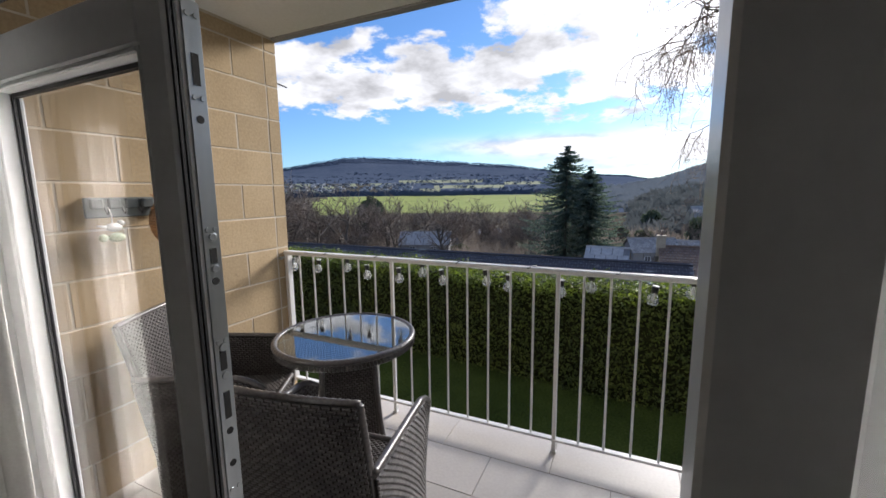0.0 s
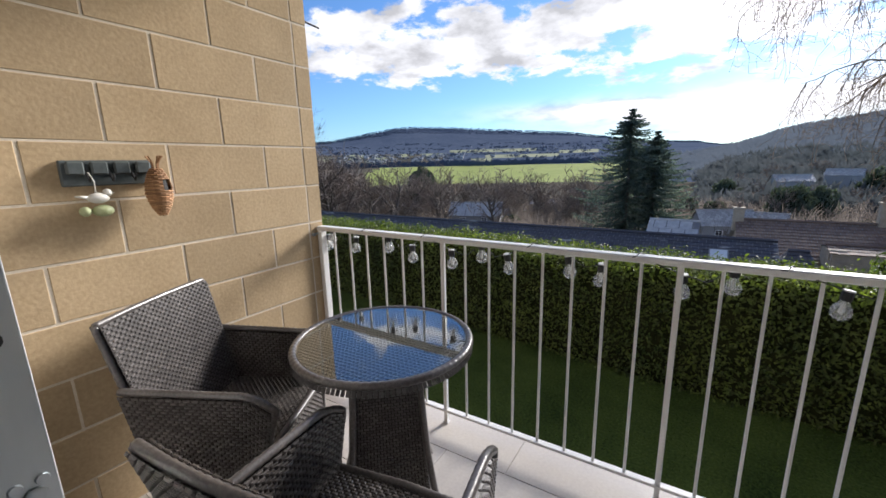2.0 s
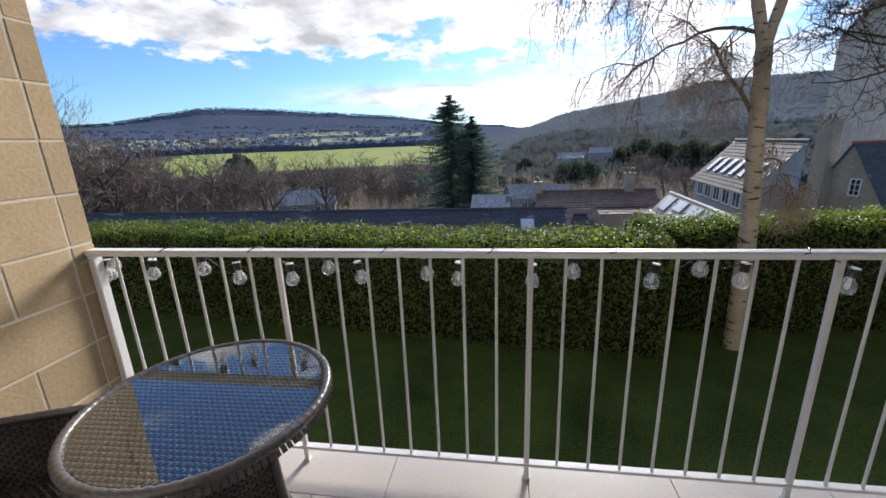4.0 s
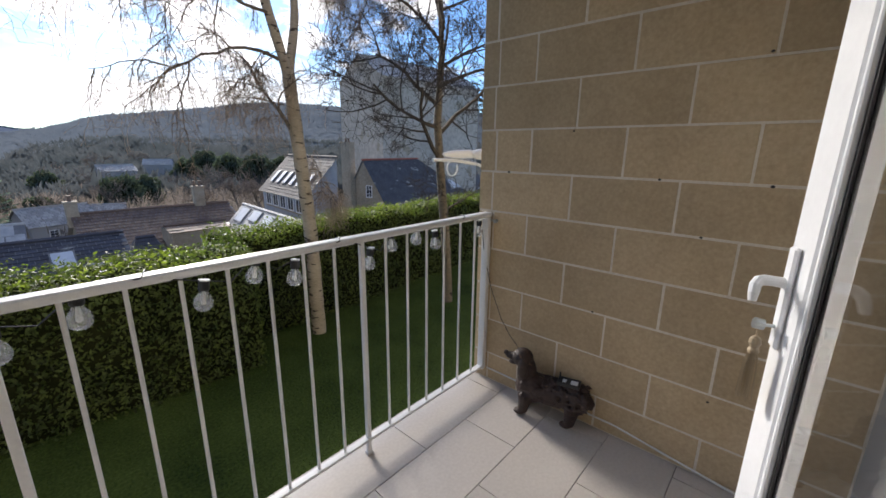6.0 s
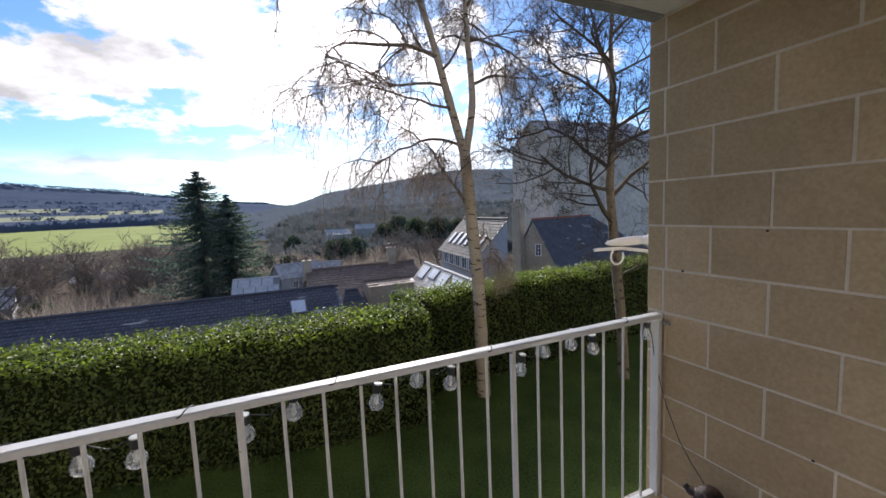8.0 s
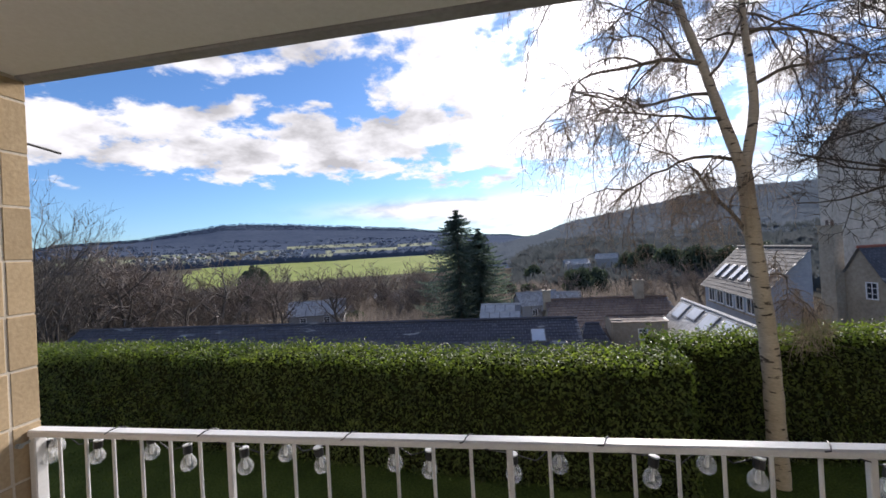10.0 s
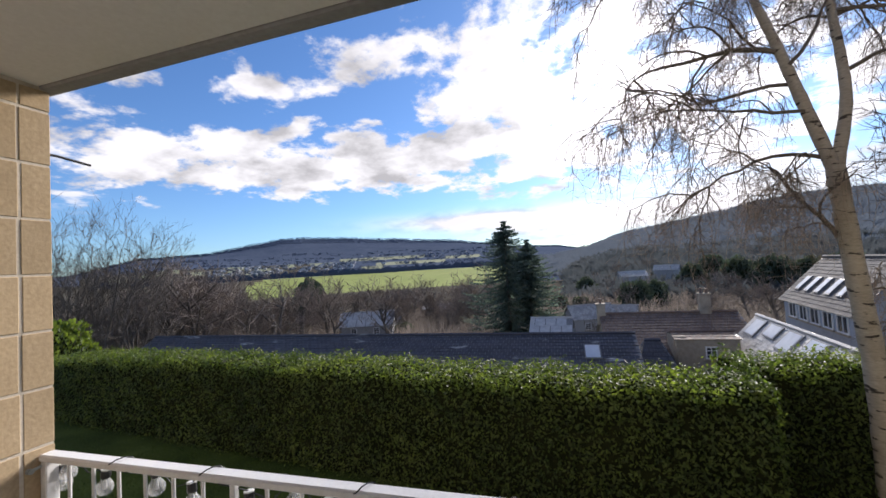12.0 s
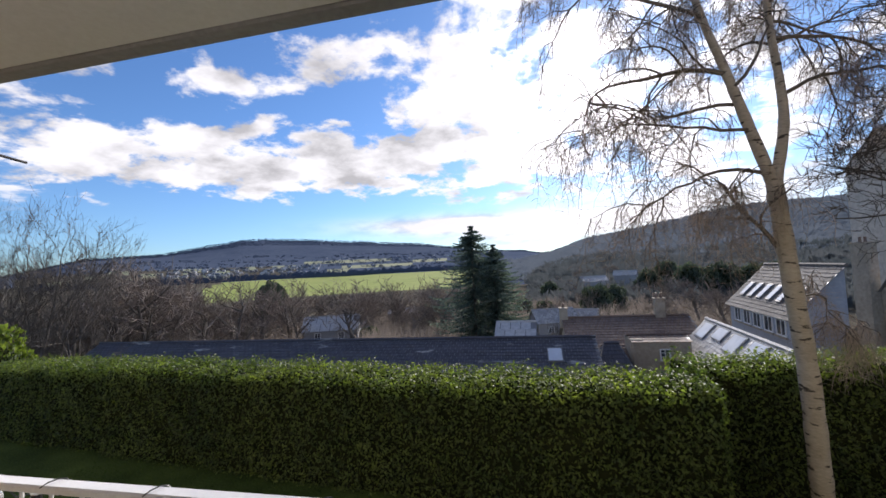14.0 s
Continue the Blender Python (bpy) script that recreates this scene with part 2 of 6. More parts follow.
# ---- geometry helpers ----
class Geo:
    """Vertices and faces gathered for one mesh."""

    def __init__(self):
        self.v, self.f = [], []

    def add(self, verts, faces):
        n = len(self.v)
        self.v += [tuple(p) for p in verts]
        self.f += [tuple(i + n for i in fc) for fc in faces]

    def box(self, lo, hi, c=0.0):
        """A block from corner lo to corner hi, its edges chamfered by c."""
        if c <= 0:
            vs = [(x, y, z) for x in (lo[0], hi[0]) for y in (lo[1], hi[1]) for z in (lo[2], hi[2])]
            self.add(vs, [(0, 1, 3, 2), (4, 6, 7, 5), (0, 4, 5, 1), (2, 3, 7, 6), (0, 2, 6, 4), (1, 5, 7, 3)])
            return
        vs, ids = [], {}
        for sx in (0, 1):
            for sy in (0, 1):
                for sz in (0, 1):
                    s = (sx, sy, sz)
                    for a in range(3):
                        p = []
                        for k in range(3):
                            edge = (lo, hi)[s[k]][k]
                            p.append(edge if k == a else edge + (c if s[k] == 0 else -c))
                        ids[s, a] = len(vs)
                        vs.append(p)
        fs = []
        for a in range(3):
            b, d = (a + 1) % 3, (a + 2) % 3
            for sa in (0, 1):
                ring = []
                for sb, sd in ((0, 0), (1, 0), (1, 1), (0, 1)):
                    s = [0, 0, 0]
                    s[a], s[b], s[d] = sa, sb, sd
                    ring.append(ids[tuple(s), a])
                fs.append(ring if sa else ring[::-1])
            for sb in (0, 1):
                for sd in (0, 1):
                    s0, s1 = [0, 0, 0], [0, 0, 0]
                    s0[b] = s1[b] = sb
                    s0[d] = s1[d] = sd
                    s1[a] = 1
                    q = [ids[tuple(s0), b], ids[tuple(s1), b], ids[tuple(s1), d], ids[tuple(s0), d]]
                    fs.append(q if sb == sd else q[::-1])
        for s in [(x, y, z) for x in (0, 1) for y in (0, 1) for z in (0, 1)]:
            t = [ids[s, 0], ids[s, 1], ids[s, 2]]
            fs.append(t if sum(s) % 2 else t[::-1])
        self.add(vs, fs)

    def tube(self, pts, radii, sides=6, cap=True):
        """A round bar along points, with a radius at each."""
        pts = [Vector(p) for p in pts]
        if isinstance(radii, (int, float)):
            radii = [radii] * len(pts)
        vs, fs = [], []
        side = None
        for i, p in enumerate(pts):
            d = (pts[min(i + 1, len(pts) - 1)] - pts[max(i - 1, 0)])
            d = d.normalized() if d.length > 1e-9 else Vector((0, 0, 1))
            if side is None:
                side = d.orthogonal().normalized()
            side = (side - d * side.dot(d))
            side = side.normalized() if side.length > 1e-6 else d.orthogonal().normalized()
            up = d.cross(side)
            for k in range(sides):
                a = 2 * math.pi * k / sides
                vs.append(p + radii[i] * (math.cos(a) * side + math.sin(a) * up))
        for i in range(len(pts) - 1):
            for k in range(sides):
                j = (k + 1) % sides
                fs.append((i * sides + k, i * sides + j, (i + 1) * sides + j, (i + 1) * sides + k))
        if cap:
            fs.append(tuple(range(sides))[::-1])
            fs.append(tuple(range((len(pts) - 1) * sides, len(pts) * sides)))
        self.add(vs, fs)

    def lathe(self, profile, centre=(0, 0, 0), sides=20):
        """Turned round the upright axis: profile of (radius, height)."""
        vs, fs = [], []
        for r, z in profile:
            for k in range(sides):
                a = 2 * math.pi * k / sides
                vs.append((centre[0] + r * math.cos(a), centre[1] + r * math.sin(a), centre[2] + z))
        n = len(profile)
        for i in range(n - 1):
            for k in range(sides):
                j = (k + 1) % sides
                fs.append((i * sides + k, i * sides + j, (i + 1) * sides + j, (i + 1) * sides + k))
        fs.append(tuple(range(sides))[::-1])
        fs.append(tuple(range((n - 1) * sides, n * sides)))
        self.add(vs, fs)

    def weave(self, surf, lu, lv, out=1, cell=0.028, row=0.0115, high=0.0042):
        """Woven cane over a patch surf(u, v) of about lu by lv metres: strands that pass over and under, brick-wise."""
        nu, nv = max(2, round(lu / cell)), max(2, round(lv / row))
        for j in range(nv):
            v0, v1 = (j + 0.06) / nv, (j + 0.94) / nv
            shift = 0.5 * (j % 2)
            for i in range(-1, nu):
                u0, u1 = (i + shift + 0.04) / nu, (i + shift + 0.96) / nu
                u0, u1 = max(0.0, u0), min(1.0, u1)
                if u1 - u0 < 0.15 / nu:
                    continue
                c = [Vector(surf(a, b)) for a, b in ((u0, v0), (u1, v0), (u1, v1), (u0, v1))]
                n = (c[1] - c[0]).cross(c[3] - c[0]).normalized() * out
                mid = (c[0] + c[1] + c[2] + c[3]) / 4
                top = [mid + (p - mid) * 0.62 + n * high for p in c]
                base = [p - n * 0.002 for p in c]
                fs = [(4, 5, 6, 7), (0, 1, 5, 4), (1, 2, 6, 5), (2, 3, 7, 6), (3, 0, 4, 7)]
                self.add(base + top, fs if out > 0 else [q[::-1] for q in fs])

    def sheet(self, surf, nu, nv):
        vs = [surf(i / nu, j / nv) for j in range(nv + 1) for i in range(nu + 1)]
        self.add(vs, [(j * (nu + 1) + i, j * (nu + 1) + i + 1, (j + 1) * (nu + 1) + i + 1, (j + 1) * (nu + 1) + i)
                      for j in range(nv) for i in range(nu)])

    def mesh(self, name, mat, smooth=False):
        me = bpy.data.meshes.new(name)
        me.from_pydata(self.v, [], self.f)
        me.update()
        if mat:
            me.materials.append(mat)
        if smooth:
            me.polygons.foreach_set("use_smooth", [True] * len(me.polygons))
        return me


def part(name, geo, mat, parent=None, label="", smooth=False):
    ob = new(name, geo.mesh(name, mat, smooth))
    ob.parent = parent
    if label:
        ob["label"] = label
    return ob


def thing(name, at=(0, 0, 0), turn=0.0, label="", category="", group=""):
    ob = new(name)
    ob.empty_display_size = 0.1
    ob.matrix_basis = pose(*at, 0, 0, turn)
    return tagged(ob, label, category, group)


def structure(name, geo, mat, label="", smooth=False, category=""):
    return tagged(part(name, geo, mat, None, "", smooth), label, category, "", "structure")


def solid(lo, hi, c=0.0):
    g = Geo()
    g.box(lo, hi, c)
    return g


# ---- balcony structure ----
W = 3.795            # clear width between the side walls
TOP = 2.447          # underside of the edge beam
COURSE, BLOCK = 0.2165, 0.452

g = Geo()
g.box((0, -1.60, -0.20), (W, 0.11, -0.008))
floor = structure("floor", g, M_GROUT, "balcony slab under beige porcelain tiles")
g = Geo()
g.box((-0.24, -5.2, TOP + 0.010), (W + 0.30, -0.008, 2.75))
structure("ceiling", g, M_CEIL, "off-white painted balcony soffit")
g = Geo()
g.box((-0.24, -0.006, TOP), (W + 0.30, 0.06, 2.76), 0.006)
structure("trim_beam", g, M_BEAM, "grey concrete edge beam of the balcony roof")
wall_west = structure("wall_west", solid((-0.30, -1.60, -3.2), (-0.0012, 0.024, TOP + 0.012)), M_MORTAR, "stone block side wall in sun")
wall_east = structure("wall_east", solid((W + 0.0012, -1.60, -3.2), (W + 0.30, 0.066, TOP + 0.012)), M_MORTAR, "stone block side wall in shade")
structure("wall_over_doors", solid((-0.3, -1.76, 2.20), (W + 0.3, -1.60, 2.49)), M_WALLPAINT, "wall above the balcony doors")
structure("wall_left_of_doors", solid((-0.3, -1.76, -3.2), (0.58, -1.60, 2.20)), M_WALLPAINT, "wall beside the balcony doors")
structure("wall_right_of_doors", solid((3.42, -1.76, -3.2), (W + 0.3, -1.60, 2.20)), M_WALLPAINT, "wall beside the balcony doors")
structure("wall_under_balcony", solid((-0.3, -1.5, -3.2), (W + 0.3, -0.2, -0.2)), M_RENDER, "wall below the balcony slab")
structure("wall_facade_west", solid((-14, -5.2, -3.2), (-0.304, -0.25, 7.0)), M_RENDER, "stone front of the flats")
structure("wall_facade_east", solid((W + 0.304, -5.2, -3.2), (18, -0.25, 7.0)), M_RENDER, "stone front of the flats")
structure("wall_facade_upper", solid((-0.3, -5.2, 2.765), (W + 0.3, -0.02, 7.0)), M_RENDER, "stone front of the flats above")
# room behind the doors
structure("floor_room", solid((-0.3, -5.0, -0.2), (W + 0.3, -1.6, -0.005)), M_CARPET, "grey carpet of the room")
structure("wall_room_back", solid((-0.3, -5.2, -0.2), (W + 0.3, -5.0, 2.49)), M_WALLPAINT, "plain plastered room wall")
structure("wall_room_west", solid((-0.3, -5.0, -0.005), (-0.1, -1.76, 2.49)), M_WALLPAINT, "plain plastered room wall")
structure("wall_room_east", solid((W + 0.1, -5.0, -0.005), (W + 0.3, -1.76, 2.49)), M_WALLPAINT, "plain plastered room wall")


# ---- balcony doors ----
def frame_member(name, lo, hi, parent, label=""):
    return part(name, solid(lo, hi, 0.006), M_UPVC, parent, label)


door_frame = tagged(new("window_1"), "white plastic door frame with glazed sidelight", "window", "", "structure")
frame_member("jamb", (0.585, -1.675, 0.0), (0.672, -1.595, 2.14), door_frame)
frame_member("mullion", (2.262, -1.675, 0.0), (2.372, -1.605, 2.14), door_frame)
frame_member("jamb", (3.33, -1.675, 0.0), (3.42, -1.605, 2.14), door_frame)
frame_member("head", (0.585, -1.675, 2.14), (3.42, -1.595, 2.20), door_frame)
frame_member("threshold", (0.672, -1.675, 0.0), (3.33, -1.605, 0.03), door_frame)
pane = part("pane", solid((2.372, -1.644, 0.03), (3.33, -1.638, 2.14)), M_GLASS, door_frame)
pane.visible_shadow = False
pane = part("pane", solid((0.672, -1.644, 1.83), (1.47, -1.638, 2.14)), M_GLASS, door_frame)
pane.visible_shadow = False


def door_leaf(name, width, height, label, stile=0.105):
    """A glazed leaf along local x from its hinge, outer face towards +y."""
    d = tagged(new(name), label, "door", "", "structure")
    t = 0.033
    for lo, hi in (((0, -t, 0), (stile, t, height)), ((width - stile, -t, 0), (width, t, height))):
        part("stile", solid(lo, hi, 0.007), M_UPVC, d)
    part("top_rail", solid((stile, -t + 0.001, height - 0.105), (width - stile, t - 0.001, height), 0.005), M_UPVC, d)
    part("bottom_rail", solid((stile, -t + 0.001, 0), (width - stile, t - 0.001, 0.115), 0.005), M_UPVC, d)
    x0, x1, z0, z1 = stile, width - stile, 0.115, height - 0.105
    bead, seal = Geo(), Geo()
    for y0, y1 in ((-t + 0.003, 0.004), (0.0165, t - 0.003)):
        for lo, hi in (((x0, y0, z0), (x0 + 0.012, y1, z1)), ((x1 - 0.012, y0, z0), (x1, y1, z1)),
                       ((x0 + 0.012, y0, z0), (x1 - 0.012, y1, z0 + 0.012)), ((x0 + 0.012, y0, z1 - 0.012), (x1 - 0.012, y1, z1))):
            bead.box(lo, hi, 0.003)
    part("glazing_bead", bead, M_UPVC, d)
    for y0, y1 in ((0.003, 0.0085), (0.0140, 0.0185)):
        for lo, hi in (((x0 + 0.012, y0, z0 + 0.012), (x0 + 0.021, y1, z1 - 0.012)), ((x1 - 0.021, y0, z0 + 0.012), (x1 - 0.012, y1, z1 - 0.012)),
                       ((x0 + 0.021, y0, z0 + 0.012), (x1 - 0.021, y1, z0 + 0.021)), ((x0 + 0.021, y0, z1 - 0.021), (x1 - 0.021, y1, z1 - 0.012))):
            seal.box(lo, hi)
    part("rubber_seal", seal, M_GASKET, d, "black rubber seal")
    gl = part("pane", solid((x0 + 0.006, 0.009, z0 + 0.006), (x1 - 0.006, 0.0135, z1 - 0.006)), M_GLASS, d)
    gl.visible_shadow = False
    return d


leaf_left = door_leaf("door_1", 0.79, 1.79, "closed white plastic glazed door leaf with steel lock strip", 0.080)
leaf_left.matrix_basis = pose(0.676, -1.575, 0.012)
LX = 0.79
g = Geo()
for y in (-0.027, -0.018):
    g.box((LX, y, 0.0), (LX + 0.006, y + 0.005, 1.79))
part("edge_seal", g, M_GASKET, leaf_left, "black brush seal along the edge")
lock = part("lock_strip", solid((LX + 0.0005, -0.003, 0.05), (LX + 0.004, 0.031, 1.76), 0.001), M_STEEL, leaf_left, "galvanised steel multipoint lock strip")
slots, bolts = Geo(), Geo()
for z, h in ((1.613, 0.056), (1.282, 0.030), (1.063, 0.042), (0.958, 0.058), (0.70, 0.06), (0.35, 0.07)):
    slots.box((LX + 0.0035, 0.007, z), (LX + 0.0048, 0.021, z + h))
for z in (1.553, 1.247, 0.93, 0.857, 0.62, 0.25):
    slots.tube([(LX + 0.0035, 0.014, z), (LX + 0.0049, 0.014, z)], 0.0075, 12)
for z in (1.735, 1.591, 1.348, 1.123, 0.80, 0.66, 0.42, 0.15):
    for y in (0.006, 0.022):
        bolts.tube([(LX + 0.003, y, z), (LX + 0.0058, y, z)], [0.0055, 0.0042], 10)
for z in (1.334, 1.271, 1.110, 1.050):
    bolts.lathe([(0.0082, 0.0), (0.0082, 0.0026), (0.0060, 0.0032)], (0, 0, 0), 12)
    bolts.v[-36:] = [(LX + 0.0036 + p[2], 0.016 + p[0], z + p[1]) for p in bolts.v[-36:]]
part("slot", slots, M_DARKSLOT, lock, "dark bolt slots and holes")
part("screw", bolts, M_STEEL, lock)

leaf_right = door_leaf("door_2", 0.80, 1.95, "open white plastic glazed door leaf with lever handle")
leaf_right.matrix_basis = pose(2.36, -1.585, 0.012, 0, 0, 19.8)
g = Geo()
g.box((0.742, 0.034, 0.935), (0.776, 0.046, 1.165), 0.005)
handle = part("handle", g, M_UPVC, leaf_right, "white lever handle")
g = Geo()
g.tube([(0.759, 0.044, 1.085), (0.759, 0.066, 1.087), (0.757, 0.082, 1.088), (0.752, 0.094, 1.086), (0.743, 0.101, 1.078), (0.735, 0.104, 1.063), (0.731, 0.105, 1.046)],
       [0.012, 0.011, 0.012, 0.012, 0.0115, 0.0105, 0.008], 12)
part("lever", g, M_UPVC, handle)
g = Geo()
g.tube([(0.759, 0.044, 0.985), (0.759, 0.066, 0.985)], 0.004, 8)
g.tube([(0.759, 0.066, 0.985), (0.759, 0.084, 0.988)], 0.0125, 10)
part("key", g, M_STEEL, handle, "steel key in the lock")

M_GOLD = material("antique_gold_thread", (0.15, 0.10, 0.055), (0.50, 0.40, 0.25), 0.55, 90, 10, 0.4, stretch=(1, 1, 0.05))
tassel = thing("key_tassel", leaf_right.matrix_basis @ Vector((0.759, 0.074, 0.985)), 0, "beige and gold tassel hanging from the door key", "tassel")
g = Geo()
rng = random.Random(4)
for k in range(46):
    a, r = rng.uniform(0, 6.283), rng.uniform(0.002, 0.013)
    x, y = r * math.cos(a), r * math.sin(a)
    g.tube([(x * 0.5, y * 0.5, -0.062), (x, y, -0.09), (x * 1.25, y * 1.25, -0.178 + rng.uniform(-0.008, 0.008))], [0.0022, 0.002, 0.0014], 4)
part("fringe", g, M_GOLD, tassel, "beige silky fringe")
g = Geo()
g.lathe([(0.003, -0.028), (0.010, -0.034), (0.012, -0.045), (0.008, -0.056), (0.011, -0.062), (0.011, -0.068)], (0, 0, 0), 12)
g.tube([(0, 0, -0.002), (0.004, 0, -0.015), (0, 0, -0.03)], 0.0018, 5)
part("head", g, M_GOLD, tassel)

M_CURTAIN = material("white_curtain", (0.58, 0.57, 0.55), (0.66, 0.65, 0.63), 0.95, 160, 4, 0.3)
thin_leaf(M_CURTAIN, 0.3, (1.0, 1.0, 1.0))
g = Geo()
g.sheet(lambda u, v: (0.50 + 0.44 * u, -1.715 + 0.022 * math.sin(u * 38 + 0.6 * math.sin(v * 3)), 0.02 + 2.13 * v), 60, 14)
curtain = tagged(part("curtain", g, M_CURTAIN, None, "", True), "white gathered curtain hanging beside the door", "curtain")
curtain.modifiers.new("thickness", "SOLIDIFY").thickness = 0.003


g = Geo()
g.sheet(lambda u, v: (2.50 + 0.82 * u, -1.74 + 0.018 * math.sin(u * 60 + 0.5 * math.sin(v * 3)), 0.02 + 2.13 * v), 100, 8)
net = tagged(part("curtain", g, M_CURTAIN, None, "", True), "white curtain drawn behind the glazed sidelight", "curtain")
net.modifiers.new("thickness", "SOLIDIFY").thickness = 0.003


# ---- railing ----
S = W / 30
railing = thing("balcony_railing", (0, 0, 0), 0, "white painted steel balcony railing with upright bars", "railing")
part("handrail", solid((0.0, -0.026, 1.004), (W, 0.026, 1.031), 0.006), M_WHITE, railing)
part("bottom_rail", solid((0.035, -0.018, 0.072), (W - 0.035, 0.018, 0.086), 0.003), M_WHITE, railing)
for x in (0.004, W - 0.036):
    part("end_post", solid((x, -0.022, 0.06), (x + 0.032, 0.022, 1.004), 0.004), M_WHITE, railing)
for k in range(1, 30):
    x = k * S
    if k in (7, 15, 23):
        g = Geo()
        g.box((x - 0.0105, -0.0105, 0.0), (x + 0.0105, 0.0105, 1.004), 0.003)
        g.box((x - 0.015, -0.015, 0.0), (x + 0.015, 0.015, 0.012), 0.003)
        part("post", g, M_WHITE, railing)
    else:
        g = Geo()
        g.tube([(x, 0, 0.084), (x, 0, 0.3), (x, 0, 1.006)], 0.0062, 10)
        part("bar", g, M_WHITE, railing)
for x, d in ((0.0, 1), (W, -1)):
    g = Geo()
    g.tube([(x, -0.055, 0.985), (x + d * 0.02, -0.055, 0.985)], 0.010, 10)
    g.tube([(x + d * 0.012, -0.055, 0.985), (x + d * 0.012, -0.02, 0.99)], 0.006, 8)
    part("wall_bolt", g, M_STEEL, railing, "steel wall fixing bolt")

# ---- festoon lights along the railing ----
M_BULB = material("clear_plastic_bulb", (0.80, 0.81, 0.81), (0.90, 0.91, 0.91), 0.08, 60, 12, 0.1)
M_BULB.node_tree.nodes["Principled BSDF"].inputs["Alpha"].default_value = 0.27
M_BLACK = material("black_plastic", (0.012, 0.012, 0.012), (0.03, 0.03, 0.03), 0.45, 60, 6, 0.1)
M_FILAMENT = material("pale_filament_holder", (0.55, 0.55, 0.52), (0.7, 0.7, 0.66), 0.5, 60, 6, 0.1)
festoon = thing("string_lights", (0, 0, 0), 0, "festoon string of clear bulbs with black caps wound round the railing", "string lights")
BULBS = ((0.036, 0.899), (0.085, 0.945), (0.275, 0.905), (0.518, 0.929), (0.675, 0.891), (0.922, 0.890), (1.084, 0.938), (1.218, 0.900),
         (1.492, 0.918), (1.625, 0.900), (1.907, 0.893), (2.057, 0.935), (2.342, 0.898), (2.503, 0.944), (2.638, 0.904), (2.973, 0.888),
         (3.091, 0.943), (3.258, 0.948), (3.373, 0.906), (3.735, 0.915))
rng = random.Random(8)
wire = []
for k, (x, z) in enumerate(BULBS):
    lean, y = rng.uniform(-0.18, 0.18), 0.028 + rng.uniform(-0.004, 0.006)
    turn = Matrix.Translation((x, y, z + 0.055)) @ Euler((rng.uniform(-0.1, 0.1), lean, 0)).to_matrix().to_4x4()
    g = Geo()
    g.lathe([(0.0120, -0.010), (0.0122, -0.016), (0.0150, -0.023), (0.0210, -0.031), (0.0258, -0.041), (0.0275, -0.051), (0.0264, -0.061), (0.0220, -0.069), (0.0145, -0.075), (0.005, -0.078)], (0, 0, 0), 20)
    g.v = [tuple(turn @ Vector(p)) for p in g.v]
    b = part("bulb", g, M_BULB, festoon, "clear plastic bulb", True)
    g = Geo()
    g.lathe([(0.0140, 0.0165), (0.0158, 0.0145), (0.0160, -0.010), (0.0135, -0.014)], (0, 0, 0), 12)
    g.v = [tuple(turn @ Vector(p)) for p in g.v]
    part("cap", g, M_BLACK, b, "black bulb cap")
    g = Geo()
    g.lathe([(0.003, -0.014), (0.006, -0.03), (0.008, -0.052), (0.004, -0.058)], (0, 0, 0), 8)
    g.v = [tuple(turn @ Vector(p)) for p in g.v]
    part("filament", g, M_FILAMENT, b)
    g = Geo()
    g.lathe([(0.0150, 0.0160), (0.0165, 0.0175), (0.0165, 0.0200), (0.0150, 0.0210)], (0, 0, 0), 12)
    g.v = [tuple(turn @ Vector(p)) for p in g.v]
    part("cap_disc", g, M_FILAMENT, b)
    wire.append((x, y + 0.003, z + 0.072))
    if k + 1 < len(BULBS):
        nx, nz = BULBS[k + 1]
        if nx - x > 0.2:
            mx = x + (nx - x) * 0.55
            for a in range(9):      # a turn over the handrail
                ang = math.radians(-60 + a * 37)
                wire.append((mx - 0.03 + a * 0.009, 0.034 * math.sin(ang), 1.0195 + 0.020 * math.cos(ang)))
        else:
            wire.append((x + (nx - x) / 2, y + 0.004, min(z, nz) + 0.050))
g = Geo()
g.tube(wire, 0.0022, 5)
part("cable", g, M_BLACK, festoon, "black cable")
g = Geo()
g.tube([(3.735, 0.030, 0.99), (3.75, 0.01, 0.93), (3.762, 0.0, 0.80), (3.770, -0.05, 0.60), (3.770, -0.13, 0.43), (3.765, -0.20, 0.345), (3.750, -0.25, 0.318), (3.728, -0.29, 0.30)], 0.0022, 6)
part("lead", g, M_BLACK, festoon, "thin black lead hanging down to the statue")

# white cable along the foot of the wall
M_CABLE = material("white_cable", (0.66, 0.65, 0.62), (0.75, 0.74, 0.70), 0.5, 60, 5, 0.1)
g = Geo()
g.tube([(W - 0.005, -0.03, 0.070), (W - 0.006, -0.2, 0.068), (W - 0.006, -0.5, 0.064), (W - 0.008, -0.8, 0.062), (W - 0.02, -1.1, 0.03), (W - 0.03, -1.3, 0.012), (W - 0.05, -1.55, 0.006)], 0.0045, 6)
tagged(part("wall_cable", g, M_CABLE), "white cable clipped along the foot of the wall", "cable")

# ---- furniture ----
M_CANE = material("grey_brown_synthetic_cane", (0.046, 0.040, 0.038), (0.145, 0.130, 0.122), 0.30, 120, 7, 0.25, island=0.35, depth=0.0006, gloss=0.7)
# Dark cane, which also paints the shade in the gaps of the weave.
M_CANE_DARK = material("dark_cane_and_gap_shade", (0.018, 0.014, 0.012), (0.035, 0.028, 0.025), 0.7, 80, 5, 0.3)


def lerp(a, b, t):
    return a + (b - a) * t


